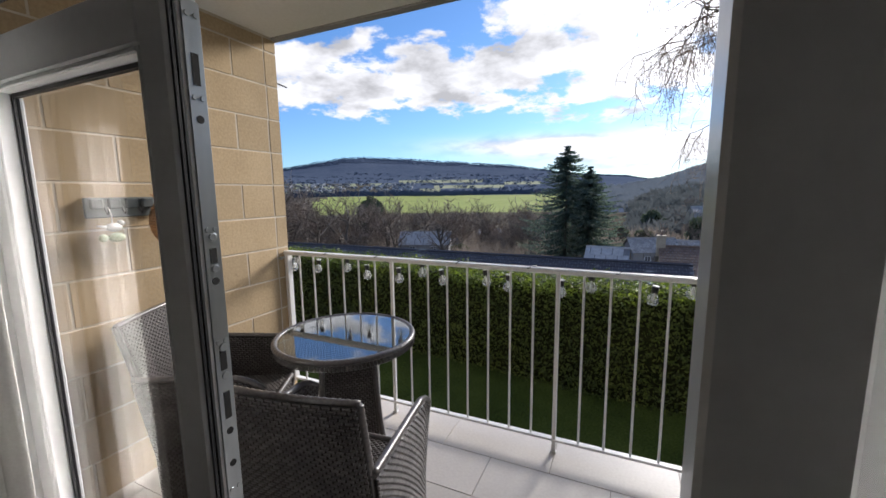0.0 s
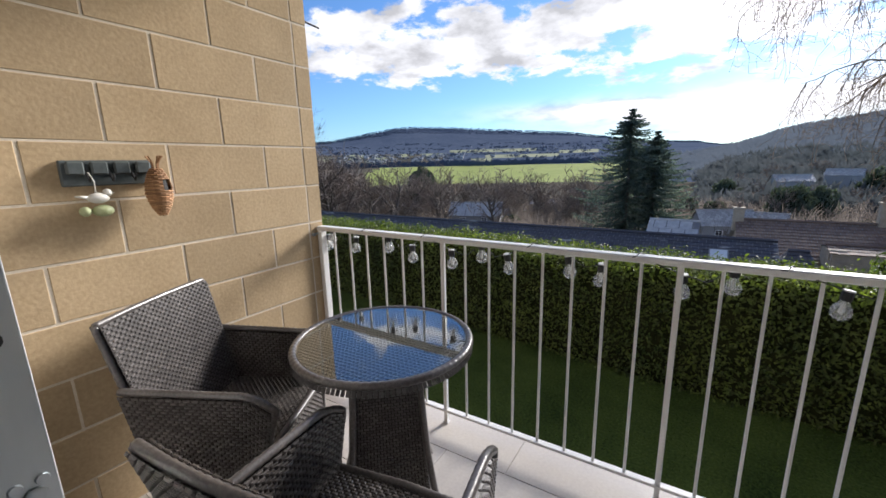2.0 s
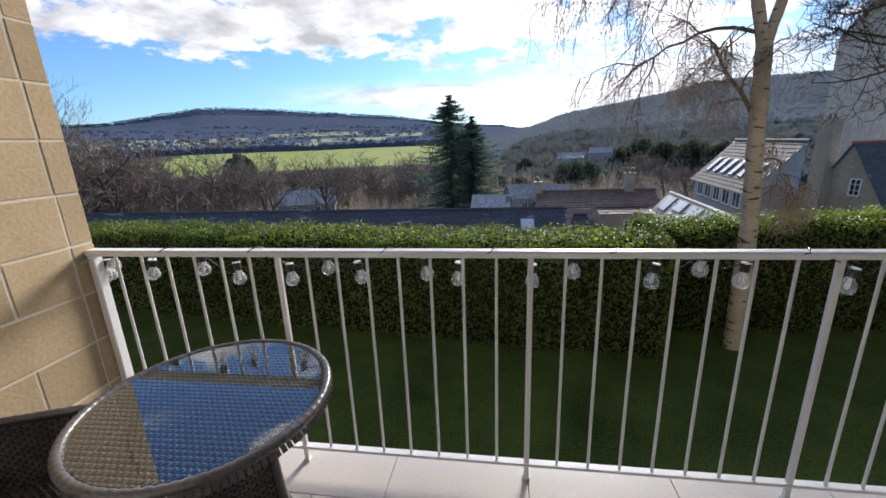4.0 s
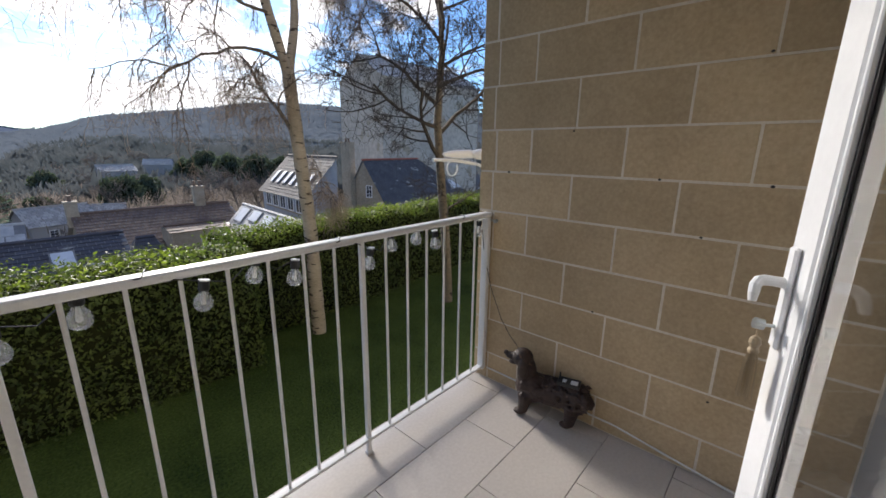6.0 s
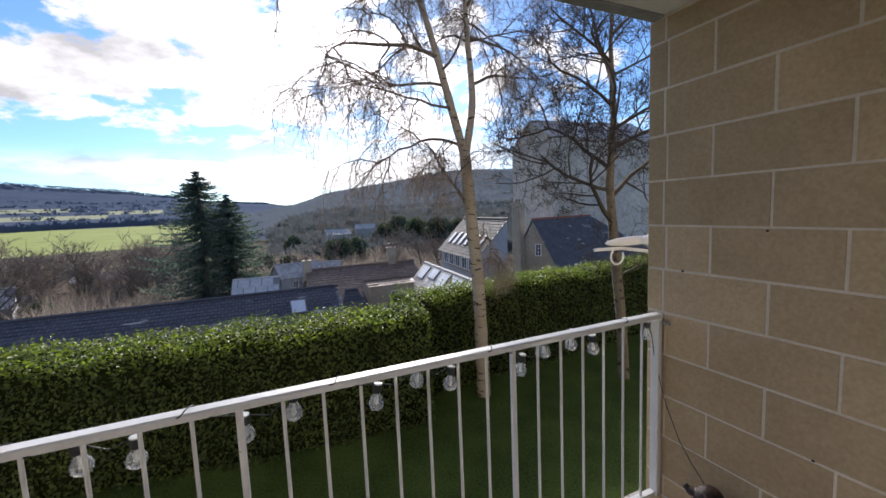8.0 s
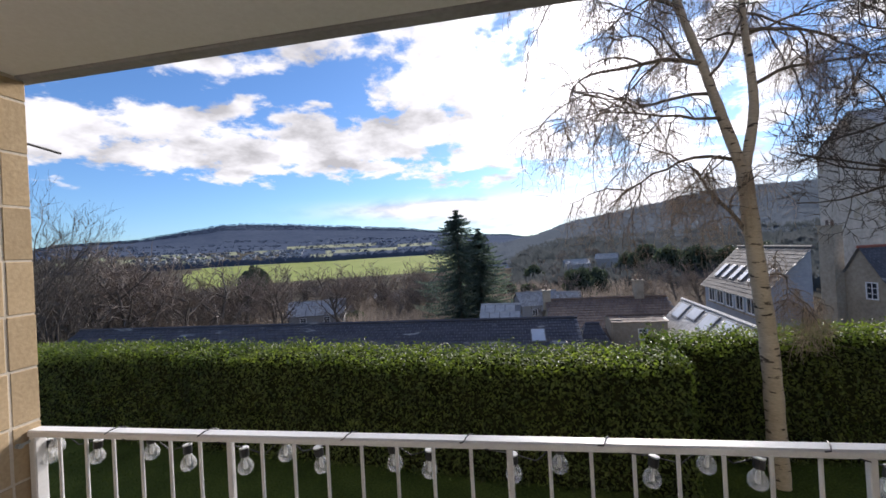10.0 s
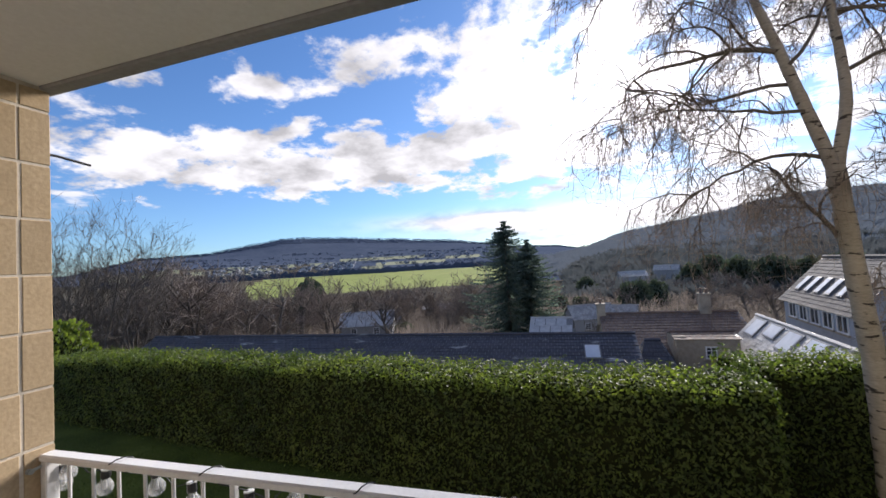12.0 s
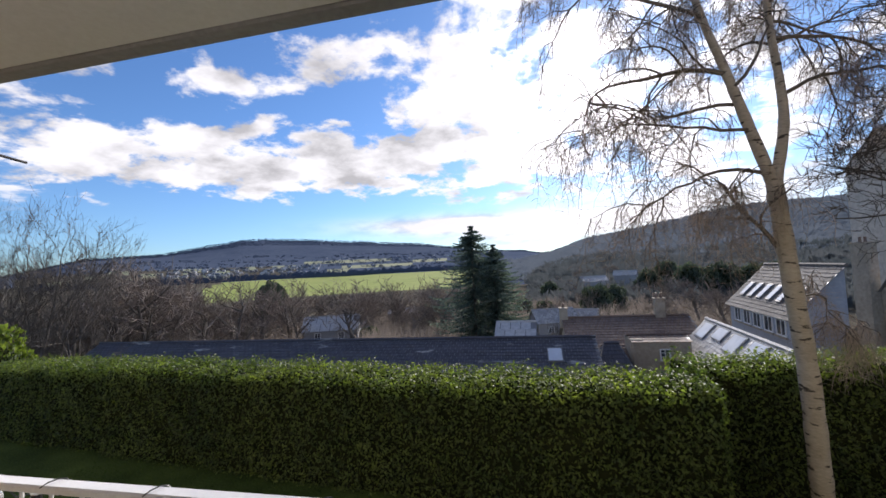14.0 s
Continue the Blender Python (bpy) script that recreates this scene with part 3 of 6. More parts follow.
def woven(name, surf, lu, lv, out, parent):
    g = Geo()
    g.weave(surf, lu, lv, out)
    ob = part(name, g, M_CANE, parent)
    # A sheet behind the strands; its dark colour plays the shaded gaps.
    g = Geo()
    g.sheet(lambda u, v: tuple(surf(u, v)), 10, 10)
    part("backing", g, M_CANE_DARK, ob, "dark sheet painting the shade between the strands", True)
    return ob


def rim(name, pts, r, parent):
    """A wrapped cane edge: a bar with small turns on it."""
    fine, rad = [], []
    pts = [Vector(p) for p in pts]
    for i in range(len(pts) - 1):
        n = max(2, int((pts[i + 1] - pts[i]).length / 0.011))
        for k in range(n):
            fine.append(pts[i].lerp(pts[i + 1], k / n))
            rad.append(r * (1.0 if k % 2 else 0.86))
    fine.append(pts[-1])
    rad.append(r * 0.9)
    g = Geo()
    g.tube(fine, rad, 8)
    return part(name, g, M_CANE, parent, "", True)


def cane_chair(at, turn, label):
    c = thing("rattan_chair", at, turn, label, "chair", "chairs round the table")
    hw = 0.265

    def back_front(u, v):
        s = 2 * u - 1
        return Vector((s * lerp(0.245, hw, v), lerp(0.135, 0.020, v) + 0.02 * (s * s - 1) * -1 * -1, lerp(0.41, 0.885, v)))

    def back_rear(u, v):
        s = 2 * u - 1
        z = lerp(0.06, 0.885, v)
        y = lerp(0.10, -0.018, max(0.0, (z - 0.40) / 0.485)) + 0.018 * (s * s - 1)
        return Vector((s * lerp(0.25, hw, v), y, z))

    back = woven("backrest", back_front, 0.53, 0.49, -1, c)
    rear = woven("rear_panel", back_rear, 0.53, 0.83, 1, back)
    rim("back_edge", [back_rear(i / 12, 1.0) + Vector((0, 0.018, 0.002)) for i in range(13)], 0.0125, back)
    for s in (0, 1):
        rim("side_edge", [back_rear(s, lerp(0.42, 1.0, i / 6)) + Vector((0, 0.016, 0)) for i in range(7)], 0.0125, back)

    def armtop(w):
        """Height and place of the arm's crest, from the back (w=0) to its tip."""
        return 0.045 + 0.535 * w, 0.655 - 0.018 * w - 0.05 * max(0, w - 0.85) / 0.15

    for s in (-1, 1):
        def outer(u, v):
            y, zt = armtop(u)
            z = lerp(0.06, zt - 0.012, v)
            y = lerp(lerp(0.10, 0.51, u), y, min(1.0, max(0.0, (z - 0.30) / 0.34)))
            return Vector((s * (lerp(0.258, 0.284, v) - 0.012 * u * v), y, z))

        def inner(u, v):
            y, zt = armtop(u)
            z = lerp(0.41, zt - 0.012, v)
            y = lerp(lerp(0.12, 0.51, u), y, v)
            return Vector((s * (lerp(0.240, 0.258, v) - 0.012 * u * v), y, z))

        arm = woven("armrest", outer, 0.5, 0.58, s, c)
        woven("inner_panel", inner, 0.48, 0.23, -s, arm)
        rim("arm_edge", [Vector((s * (0.272 - 0.012 * k / 10), *armtop(k / 10))) for k in range(11)]
            + [Vector((s * 0.258, 0.565, 0.55)), Vector((s * 0.255, 0.530, 0.44)), Vector((s * 0.253, 0.518, 0.30)), Vector((s * 0.252, 0.515, 0.07))], 0.0145, arm)

    def seat(u, v):
        s = 2 * u - 1
        return Vector((s * 0.245, lerp(0.11, 0.525, v), 0.415 + 0.012 * (1 - s * s) * math.sin(v * 3.1)))

    st = woven("seat", seat, 0.49, 0.41, 1, c)
    rim("seat_edge", [(-0.245, 0.527, 0.412), (0, 0.533, 0.418), (0.245, 0.527, 0.412)], 0.015, st)
    woven("front_panel", lambda u, v: Vector((lerp(-0.245, 0.245, u), lerp(0.512, 0.524, v), lerp(0.06, 0.41, v))), 0.49, 0.35, -1, c)
    for x in (-0.235, 0.235):
        for y in (0.12, 0.49):
            g = Geo()
            g.lathe([(0.016, 0.0), (0.019, 0.004), (0.022, 0.07)], (x, y, 0), 10)
            part("leg", g, M_CANE_DARK, c)
    return c


cane_chair((1.335, -1.335, 0), 9.3, "brown woven rattan tub armchair drawn up to the table")
cane_chair((0.165, -0.965, 0), -62.0, "brown woven rattan tub armchair against the stone wall")

TC, TR, TH = (0.925, -0.515), 0.352, 0.722
table = thing("rattan_table", (*TC, 0), 42, "round brown rattan table with a glass top", "table")
g = Geo()
pts, rad = [], []
for k in range(241):
    a = 2 * math.pi * k / 240
    pts.append(((TR - 0.013) * math.cos(a), (TR - 0.013) * math.sin(a), TH - 0.013))
    rad.append(0.0150 if k % 3 else 0.0125)
g.tube(pts, rad, 10, False)
part("tabletop_rim", g, M_CANE, table, "wrapped cane rim", True)
g = Geo()
for k in range(120):
    a = 2 * math.pi * k / 120
    ca, sa = math.cos(a), math.sin(a)
    g.tube([((TR - 0.02) * ca, (TR - 0.02) * sa, TH - 0.03), ((TR - 0.006) * ca, (TR - 0.006) * sa, TH - 0.05)], 0.009, 4)
part("rim_skirt", g, M_CANE, table)
g = Geo()
half = TR - 0.03
g.weave(lambda u, v: Vector((lerp(-half, half, u), lerp(-half, half, v) , TH - 0.022)), 2 * half, 2 * half, 1)
keep_f = [f for f in g.f if all(math.hypot(g.v[i][0], g.v[i][1]) < TR - 0.02 for i in f)]
g.f = keep_f
# The darker cane colour paints how dim the weave is under glass.
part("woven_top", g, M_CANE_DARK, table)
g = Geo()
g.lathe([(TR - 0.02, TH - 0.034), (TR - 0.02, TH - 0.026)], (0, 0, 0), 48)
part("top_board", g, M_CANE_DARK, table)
g = Geo()
g.lathe([(TR - 0.026, TH - 0.012), (TR - 0.024, TH - 0.010), (TR - 0.024, TH - 0.006), (TR - 0.026, TH - 0.004)], (0, 0, 0), 64)
gt = part("glass_top", g, M_TABLEGLASS, table, "clear glass disc")
gt.visible_shadow = False
for k in range(4):
    q = Matrix.Rotation(k * math.pi / 2, 3, "Z")

    def side(u, v, q=q):
        w = lerp(0.155, 0.118, v ** 0.7)
        return q @ Vector((lerp(-w, w, u), w, lerp(0.05, TH - 0.045, v)))

    woven("base_panel", side, 0.3, 0.63, -1, table)
    g = Geo()
    leg = [q @ Vector((w, w, z)) for w, z in ((0.122, TH - 0.05), (0.128, 0.50), (0.142, 0.30), (0.166, 0.12), (0.195, 0.0))]
    g.tube(leg, 0.0135, 8)
    part("leg", g, M_CANE, table, "", True)

# ---- hook rack with hangings on the sunny wall ----
M_SLATE = material("slate_grey_paint", (0.045, 0.055, 0.055), (0.085, 0.10, 0.10), 0.5, 50, 6, 0.3)
M_WICKER = material("reddish_wicker", (0.26, 0.13, 0.055), (0.44, 0.25, 0.12), 0.7, 90, 9, 0.4, island=0.25)
M_CERAMIC = material("cream_glazed_ceramic", (0.62, 0.60, 0.55), (0.72, 0.70, 0.64), 0.3, 40, 6, 0.05)
M_GREENC = material("mossy_green_ceramic", (0.28, 0.33, 0.15), (0.45, 0.48, 0.28), 0.5, 60, 9, 0.3)
rack = thing("hook_rack", (0.0, -0.985, 1.375), 0, "slate-grey wall rack with four hooks", "hook rack")
part("board", solid((0.0, -0.145, -0.045), (0.020, 0.145, 0.048), 0.004), M_SLATE, rack)
for k in range(4):
    y = -0.105 + 0.07 * k
    g = Geo()
    g.box((0.020, y - 0.026, -0.005), (0.038, y + 0.026, 0.044), 0.006)
    part("panel", g, M_SLATE, rack)
    g = Geo()
    g.tube([(0.02, y + 0.03, 0.02), (0.034, y + 0.03, -0.01), (0.05, y + 0.03, -0.028), (0.06, y + 0.03, -0.016), (0.058, y + 0.03, -0.002)], 0.004, 7)
    part("hook", g, M_DARKSLOT, rack, "black hook")
nest = thing("bird_nest_basket", (0.075, -0.855, 1.31), 0, "woven wicker bird nest basket hanging from the rack", "nest basket")
g = Geo()
for k in range(26):
    f = k / 25
    r = 0.044 * math.sin(math.pi * (0.10 + 0.84 * f)) ** 0.75
    z = 0.075 - 0.18 * f
    ring = []
    for a in range(21):
        ang = 2 * math.pi * a / 20
        if 5 < k < 12 and abs(((ang - 0.5 + math.pi) % (2 * math.pi)) - math.pi) < 0.35:
            if len(ring) > 1:
                g.tube(ring, 0.0042, 5)
            ring = []
            continue
        rr = r + 0.003 * math.sin(ang * 7 + k * 3.14)
        ring.append((rr * math.cos(ang), rr * math.sin(ang), z))
    if len(ring) > 1:
        g.tube(ring, 0.0042, 5)
rng = random.Random(3)
for k in range(9):
    a = rng.uniform(0, 6.28)
    g.tube([(0.01 * math.cos(a), 0.01 * math.sin(a), 0.07), (0.012 * math.cos(a), 0.012 * math.sin(a), 0.10), (0.03 * math.cos(a), 0.03 * math.sin(a), 0.128)], 0.0028, 4)
part("shell", g, M_WICKER, nest)
# Solid near-black body that paints the shade within the nest.
g = Geo()
g.lathe([(0.008, 0.07), (0.030, 0.03), (0.035, -0.02), (0.030, -0.07), (0.01, -0.1)], (0, 0, 0), 14)
part("lining", g, M_DARKSLOT, nest, "near-black body painting the shaded hollow", True)
bird = thing("ceramic_bird_ornament", (0.062, -1.055, 1.275), 0, "cream ceramic bird on green balls hung from a cord", "ornament")


def blob(g, c, r, stretch=(1, 1, 1), n=10):
    prof = [(max(0.0005, math.sin(math.pi * k / n)), -math.cos(math.pi * k / n)) for k in range(n + 1)]
    h = Geo()
    h.lathe([(a * r, b * r) for a, b in prof], (0, 0, 0), 14)
    g.add([(c[0] + p[0] * stretch[0], c[1] + p[1] * stretch[1], c[2] + p[2] * stretch[2]) for p in h.v], h.f)


g = Geo()
blob(g, (0, 0.005, 0.012), 0.022, (0.8, 1.5, 0.9))
blob(g, (0, 0.034, 0.030), 0.014)
g.tube([(0, -0.02, 0.014), (0, -0.06, 0.022)], [0.008, 0.003], 6)
g.tube([(0, 0.046, 0.029), (0, 0.056, 0.027)], [0.004, 0.001], 6)
g.tube([(0, 0.0, 0.03), (0, 0.002, 0.07), (0, -0.01, 0.105)], 0.0022, 5)
part("bird", g, M_CERAMIC, bird, "", True)
g = Geo()
blob(g, (0, 0.012, -0.035), 0.027, (1, 1.25, 0.8))
part("ball", g, M_GREENC, bird, "mossy green ball", True)
g = Geo()
blob(g, (0, -0.040, -0.034), 0.018)
part("ball", g, M_GREENC, bird, "mossy green ball", True)

# ---- dog statue by the shaded wall ----
M_BRONZE = material("dark_brown_bronze", (0.018, 0.010, 0.008), (0.058, 0.031, 0.022), 0.6, 45, 9, 1.0, metal=0.0, depth=0.006, specks=(0.13, 0.075, 0.045), speck_scale=42, speck_at=0.67, stretch=(1, 0.5, 1))
g = Geo()
blob(g, (0.0, -0.02, 0.135), 0.078, (0.85, 1.1, 1.0))        # chest
blob(g, (0.004, -0.12, 0.130), 0.072, (0.90, 1.8, 0.90))     # trunk
blob(g, (0.008, -0.225, 0.128), 0.078, (0.88, 1.0, 1.0))     # rump
blob(g, (-0.003, 0.012, 0.205), 0.054, (0.9, 0.9, 1.6))      # neck
blob(g, (-0.006, 0.036, 0.282), 0.050, (1.0, 1.05, 0.95))    # head
blob(g, (-0.012, 0.086, 0.282), 0.026, (0.9, 1.5, 0.70))     # upper jaw
blob(g, (-0.012, 0.078, 0.250), 0.019, (0.8, 1.4, 0.60))     # lower jaw
blob(g, (-0.014, 0.120, 0.292), 0.013)
blob(g, (-0.056, 0.020, 0.245), 0.030, (0.45, 0.85, 1.7))    # ears
blob(g, (0.044, 0.020, 0.245), 0.030, (0.45, 0.85, 1.7))
for x, y0, y1 in ((-0.046, 0.0, 0.012), (0.040, -0.005, 0.006), (-0.046, -0.225, -0.215), (0.048, -0.235, -0.225)):
    g.tube([(x, y0, 0.12), (x, y0 + 0.004, 0.06), (x, y1, 0.02)], [0.040, 0.029, 0.025], 10)
    blob(g, (x, y1 + 0.014, 0.014), 0.023, (0.95, 1.3, 0.62))
g.tube([(0.008, -0.285, 0.15), (0.01, -0.305, 0.12), (0.012, -0.300, 0.09)], [0.018, 0.016, 0.010], 8)
rng = random.Random(17)
for k in range(420):      # tufts of cast fur
    y, a = rng.uniform(-0.28, 0.03), rng.uniform(-0.4, 3.5)
    c = Vector((0.066 * math.cos(a), y, 0.132 + 0.070 * math.sin(a)))
    g.tube([c, c + Vector((0.004 * math.cos(a), -0.022, -0.006))], [0.0085, 0.002], 5)
dog = tagged(part("dog_statue", g, M_BRONZE, None, "", True), "dark brown dog statue standing on the tiles by the wall", "statue")
rm = dog.modifiers.new("merge", "REMESH")
rm.mode, rm.voxel_size, rm.use_smooth_shade = "VOXEL", 0.0042, True
dog.matrix_basis = pose(3.688, -0.375, 0.0, 0, 0, 14) @ Matrix.Diagonal((1.12, 1.06, 1.08, 1))
pack = thing("light_control_box", (3.735, -0.575, 0.216), 14, "small black control box with white labels on the statue", "control box")
part("body", solid((-0.034, -0.055, 0.0), (0.034, 0.055, 0.018), 0.003), M_BLACK, pack)
g = Geo()
g.tube([(0.010, 0.046, 0.017), (0.012, 0.048, 0.050)], [0.005, 0.004], 8)
part("aerial", g, M_BLACK, pack)
# White paper; the blue cast of sky light is in its colour.
M_LABEL = material("sky_tinted_paper_label", (0.68, 0.72, 0.78), (0.78, 0.82, 0.86), 0.5, 50, 8, 0.05)
part("label", solid((-0.026, -0.045, 0.0182), (0.012, -0.010, 0.0192)), M_LABEL, pack, "white paper label")
part("label", solid((-0.022, 0.012, 0.0182), (0.008, 0.030, 0.0192)), M_LABEL, pack, "white paper label")

# ---- wall bracket and drying rack outside the piers ----
M_IRON = material("black_wrought_iron", (0.012, 0.012, 0.013), (0.03, 0.03, 0.03), 0.5, 60, 8, 0.4)
hb = thing("basket_bracket", (-0.16, 0.024, 2.235), 0, "black wrought iron hanging basket bracket on the pier", "bracket")
g = Geo()
g.tube([(0, 0, 0), (0, 0.12, 0.0), (0, 0.245, -0.012)], 0.006, 7)
part("arm", g, M_IRON, hb)
g = Geo()
g.tube([(0.0, 0.005 + 0.03 * math.sin(a * 0.5), 0.045 + 0.03 * math.cos(a * 0.5)) for a in range(10)], 0.004, 6)
g.tube([(0.0, 0.02 + 0.022 * math.sin(a * 0.55), -0.04 - 0.022 * math.cos(a * 0.55)) for a in range(9)], 0.004, 6)
g.tube([(0, 0, -0.09), (0, 0.0, 0.09)], 0.006, 6)
part("scroll", g, M_IRON, hb)

airer = thing("wall_clothes_airer", (W + 0.12, 0.066, 1.29), 0, "white tubular airer with a covered arm on the outer wall", "airer")
g = Geo()
g.tube([(-0.03, 0.455, 0.012), (0.20, 0.45, 0.005), (0.36, 0.40, -0.02), (0.45, 0.26, -0.07), (0.47, 0.0, -0.10)], 0.011, 8)
part("arm", g, M_UPVC, airer)
g = Geo()
blob(g, (0.30, 0.45, 0.048), 0.03, (8.2, 1.0, 1.0), 14)
blob(g, (0.46, 0.42, 0.046), 0.035, (3.4, 1.2, 1.15), 14)
part("cover", g, M_UPVC, airer, "white fabric sleeve", True)
g = Geo()
g.tube([(0.16 + 0.055 * math.cos(a * 0.48), 0.45, -0.045 + 0.052 * math.sin(a * 0.48)) for a in range(4, 15)], 0.006, 6)
part("loop", g, M_UPVC, airer)

# ---- wall blocks and floor tiles ----
def block_wall(parent, x, face, y_out, odd, even, z_first, rng):
    """Courses of stone blocks on one side wall, laid half-bond; face is the way they look."""
    z = z_first - COURSE * math.ceil(z_first / COURSE)
    while z < TOP - 0.01:
        j = rng.uniform(0.0036, 0.0056)
        z0, z1 = max(-0.004, z) + j, min(TOP, z + COURSE) - j
        if z1 - z0 > 0.03:
            n = round((z - 1.038) / COURSE) if face < 0 else round((z - 1.058) / COURSE)
            start = even if n % 2 == 0 else odd
            cuts = [y_out]
            y = start
            while y < y_out - 0.06 - BLOCK + 0.001:
                y += BLOCK
            while y > -1.60:
                if y < y_out - 0.05:
                    cuts.append(y)
                y -= BLOCK
            cuts.append(-1.598)
            if z < 2.2 and cuts[0] - cuts[1] > 0.19:
                cuts.insert(1, y_out - 0.085 - 0.012 * (n % 2))
            for a, b in zip(cuts, cuts[1:]):
                if a - b < 0.03:
                    continue
                d, j = rng.uniform(0.0, 0.0016), rng.uniform(0.0036, 0.0062)
                lo = (x - 0.03, b + j, z0) if face > 0 else (x - d, b + j, z0)
                hi = (x + d, a - (j if a < y_out else -0.003), z1) if face > 0 else (x + 0.03, a - (j if a < y_out else -0.003), z1)
                part("stone_block", solid(lo, hi, 0.0020), M_STONE, parent)
        z += COURSE


block_wall(wall_west, 0.0, 1, 0.024, -0.316, -0.522, 1.058, random.Random(1))
block_wall(wall_east, W, -1, 0.066, -0.693, -0.467, 1.038, random.Random(2))
rng = random.Random(9)
for y, z in ((-1.132, 1.701), (-1.141, 1.915), (-0.842, 1.257), (-1.206, 1.252), (-1.144, 0.355), (-0.457, 1.457), (-0.117, 1.256), (-1.02, 1.04), (-0.63, 0.61)):
    g = Geo()
    g.lathe([(0.0062 * rng.uniform(0.7, 1.2), 0.0), (0.0058, 0.0012), (0.0030, 0.0022)], (0, 0, 0), 9)
    g.v = [(W - p[2], y + p[0], z + p[1] * 0.8) for p in g.v]
    part("plug_hole", g, M_DARKSLOT, wall_east, "small dark plugged hole")

rng = random.Random(5)
rows_y = [0.112, -0.18, -0.48, -0.78, -1.08, -1.38, -1.60]
for r in range(len(rows_y) - 1):
    x = 1.305 - 1.8 + (0.29 if r % 2 else 0.0)
    while x < W:
        a, b = max(0.003, x + 0.0016), min(W - 0.003, x + 0.6 - 0.0016)
        if b - a > 0.02:
            part("tile", solid((a, rows_y[r + 1] + 0.0016, -0.012), (b, rows_y[r] - 0.0016, rng.uniform(-0.0006, 0.0)), 0.0012), M_TILE, floor)
        x += 0.6


# ---- garden and valley ----
EYE = Vector((2.0, -1.0, 1.6))
SKY_AZ = (-180, -75, -60, -54, -48, -44, -39, -36, -30, -22, -14, -10, -5.7, 2, 6.5, 9, 16, 22, 26, 33, 45, 60, 180)
SKY_EL = (1.0, 1.0, 1.3, 2.9, 3.26, 4.0, 5.0, 5.2, 4.9, 4.4, 3.7, 3.0, 2.3, 1.9, 2.2, 2.9, 3.9, 4.9, 5.4, 5.2, 5.0, 4.5, 1.0)


def land(x, y):
    """Height of the ground: lawn, slope behind the hedge, valley floor, fields and wooded hills."""
    dx, dy = x - EYE.x, y - EYE.y
    r = math.hypot(dx, dy)
    az = math.degrees(math.atan2(dx, dy))
    if y < 9.0:
        return -2.8 if r < 25 else -2.8 - min(6.0, (r - 25) * 0.06)
    top = float(np.interp(az, SKY_AZ, SKY_EL)) + 0.10 * noise.noise((az * 0.35, 3.0, 0.5))
    left = float(np.interp(az, (0.0, 7.0), (1.0, 0.0)))
    el_left = np.interp(math.log(r), [math.log(v) for v in (9, 16, 26, 45, 100, 310, 700, 1000, 1300, 1900, 2650, 4600)],
                        (-26, -18.5, -15.4, -12.6, -7.6, -2.95, -0.45, -0.1, 0.9, 2.1 if top > 3 else top * 0.7, top, top - 2.2))
    el_right = np.interp(math.log(r), [math.log(v) for v in (9, 16, 26, 45, 100, 200, 400, 800, 1200, 4600)],
                         (-26, -18.5, -15.4, -12.6, -7.4, -3.4, -0.2, top * 0.72, top, top - 2.4))
    el = left * el_left + (1 - left) * el_right
    z = EYE.z + r * math.tan(math.radians(float(el)))
    near = min(1.0, (y - 9.0) / 6.0)
    return -2.8 * (1 - near) + z * near


M_SCRUB = material("rough_winter_ground", (0.06, 0.055, 0.045), (0.12, 0.11, 0.085), 1.0, 1.2, 0.06, 0.4, depth=0.2, gloss=0.0)
M_FIELD = material("green_pasture", (0.17, 0.21, 0.055), (0.26, 0.29, 0.095), 1.0, 0.08, 0.012, 0.2, depth=0.3, gloss=0.05)
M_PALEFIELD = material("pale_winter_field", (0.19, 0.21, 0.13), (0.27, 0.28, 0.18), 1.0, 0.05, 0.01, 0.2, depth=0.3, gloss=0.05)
# The blue-grey of this colour paints distance haze over the far woods.
M_HAZE_WOODS = material("hazy_winter_woodland", (0.060, 0.078, 0.118), (0.092, 0.112, 0.152), 1.0, 0.05, 0.008, 0.5, depth=3.0, gloss=0.0)
# Hillside haze is mixed in here: paler and bluer than nearby bark.
M_HAZE_HILLSIDE = thin_leaf(material("hazy_hillside_woodland", (0.110, 0.130, 0.156), (0.150, 0.170, 0.196), 1.0, 0.02, 0.006, 0.0, island=0.06, gloss=0.0), 0.3, (1.1, 1.1, 1.1))
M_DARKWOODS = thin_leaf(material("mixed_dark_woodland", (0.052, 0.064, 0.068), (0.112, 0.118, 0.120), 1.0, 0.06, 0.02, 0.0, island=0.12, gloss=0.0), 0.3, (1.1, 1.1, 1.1))


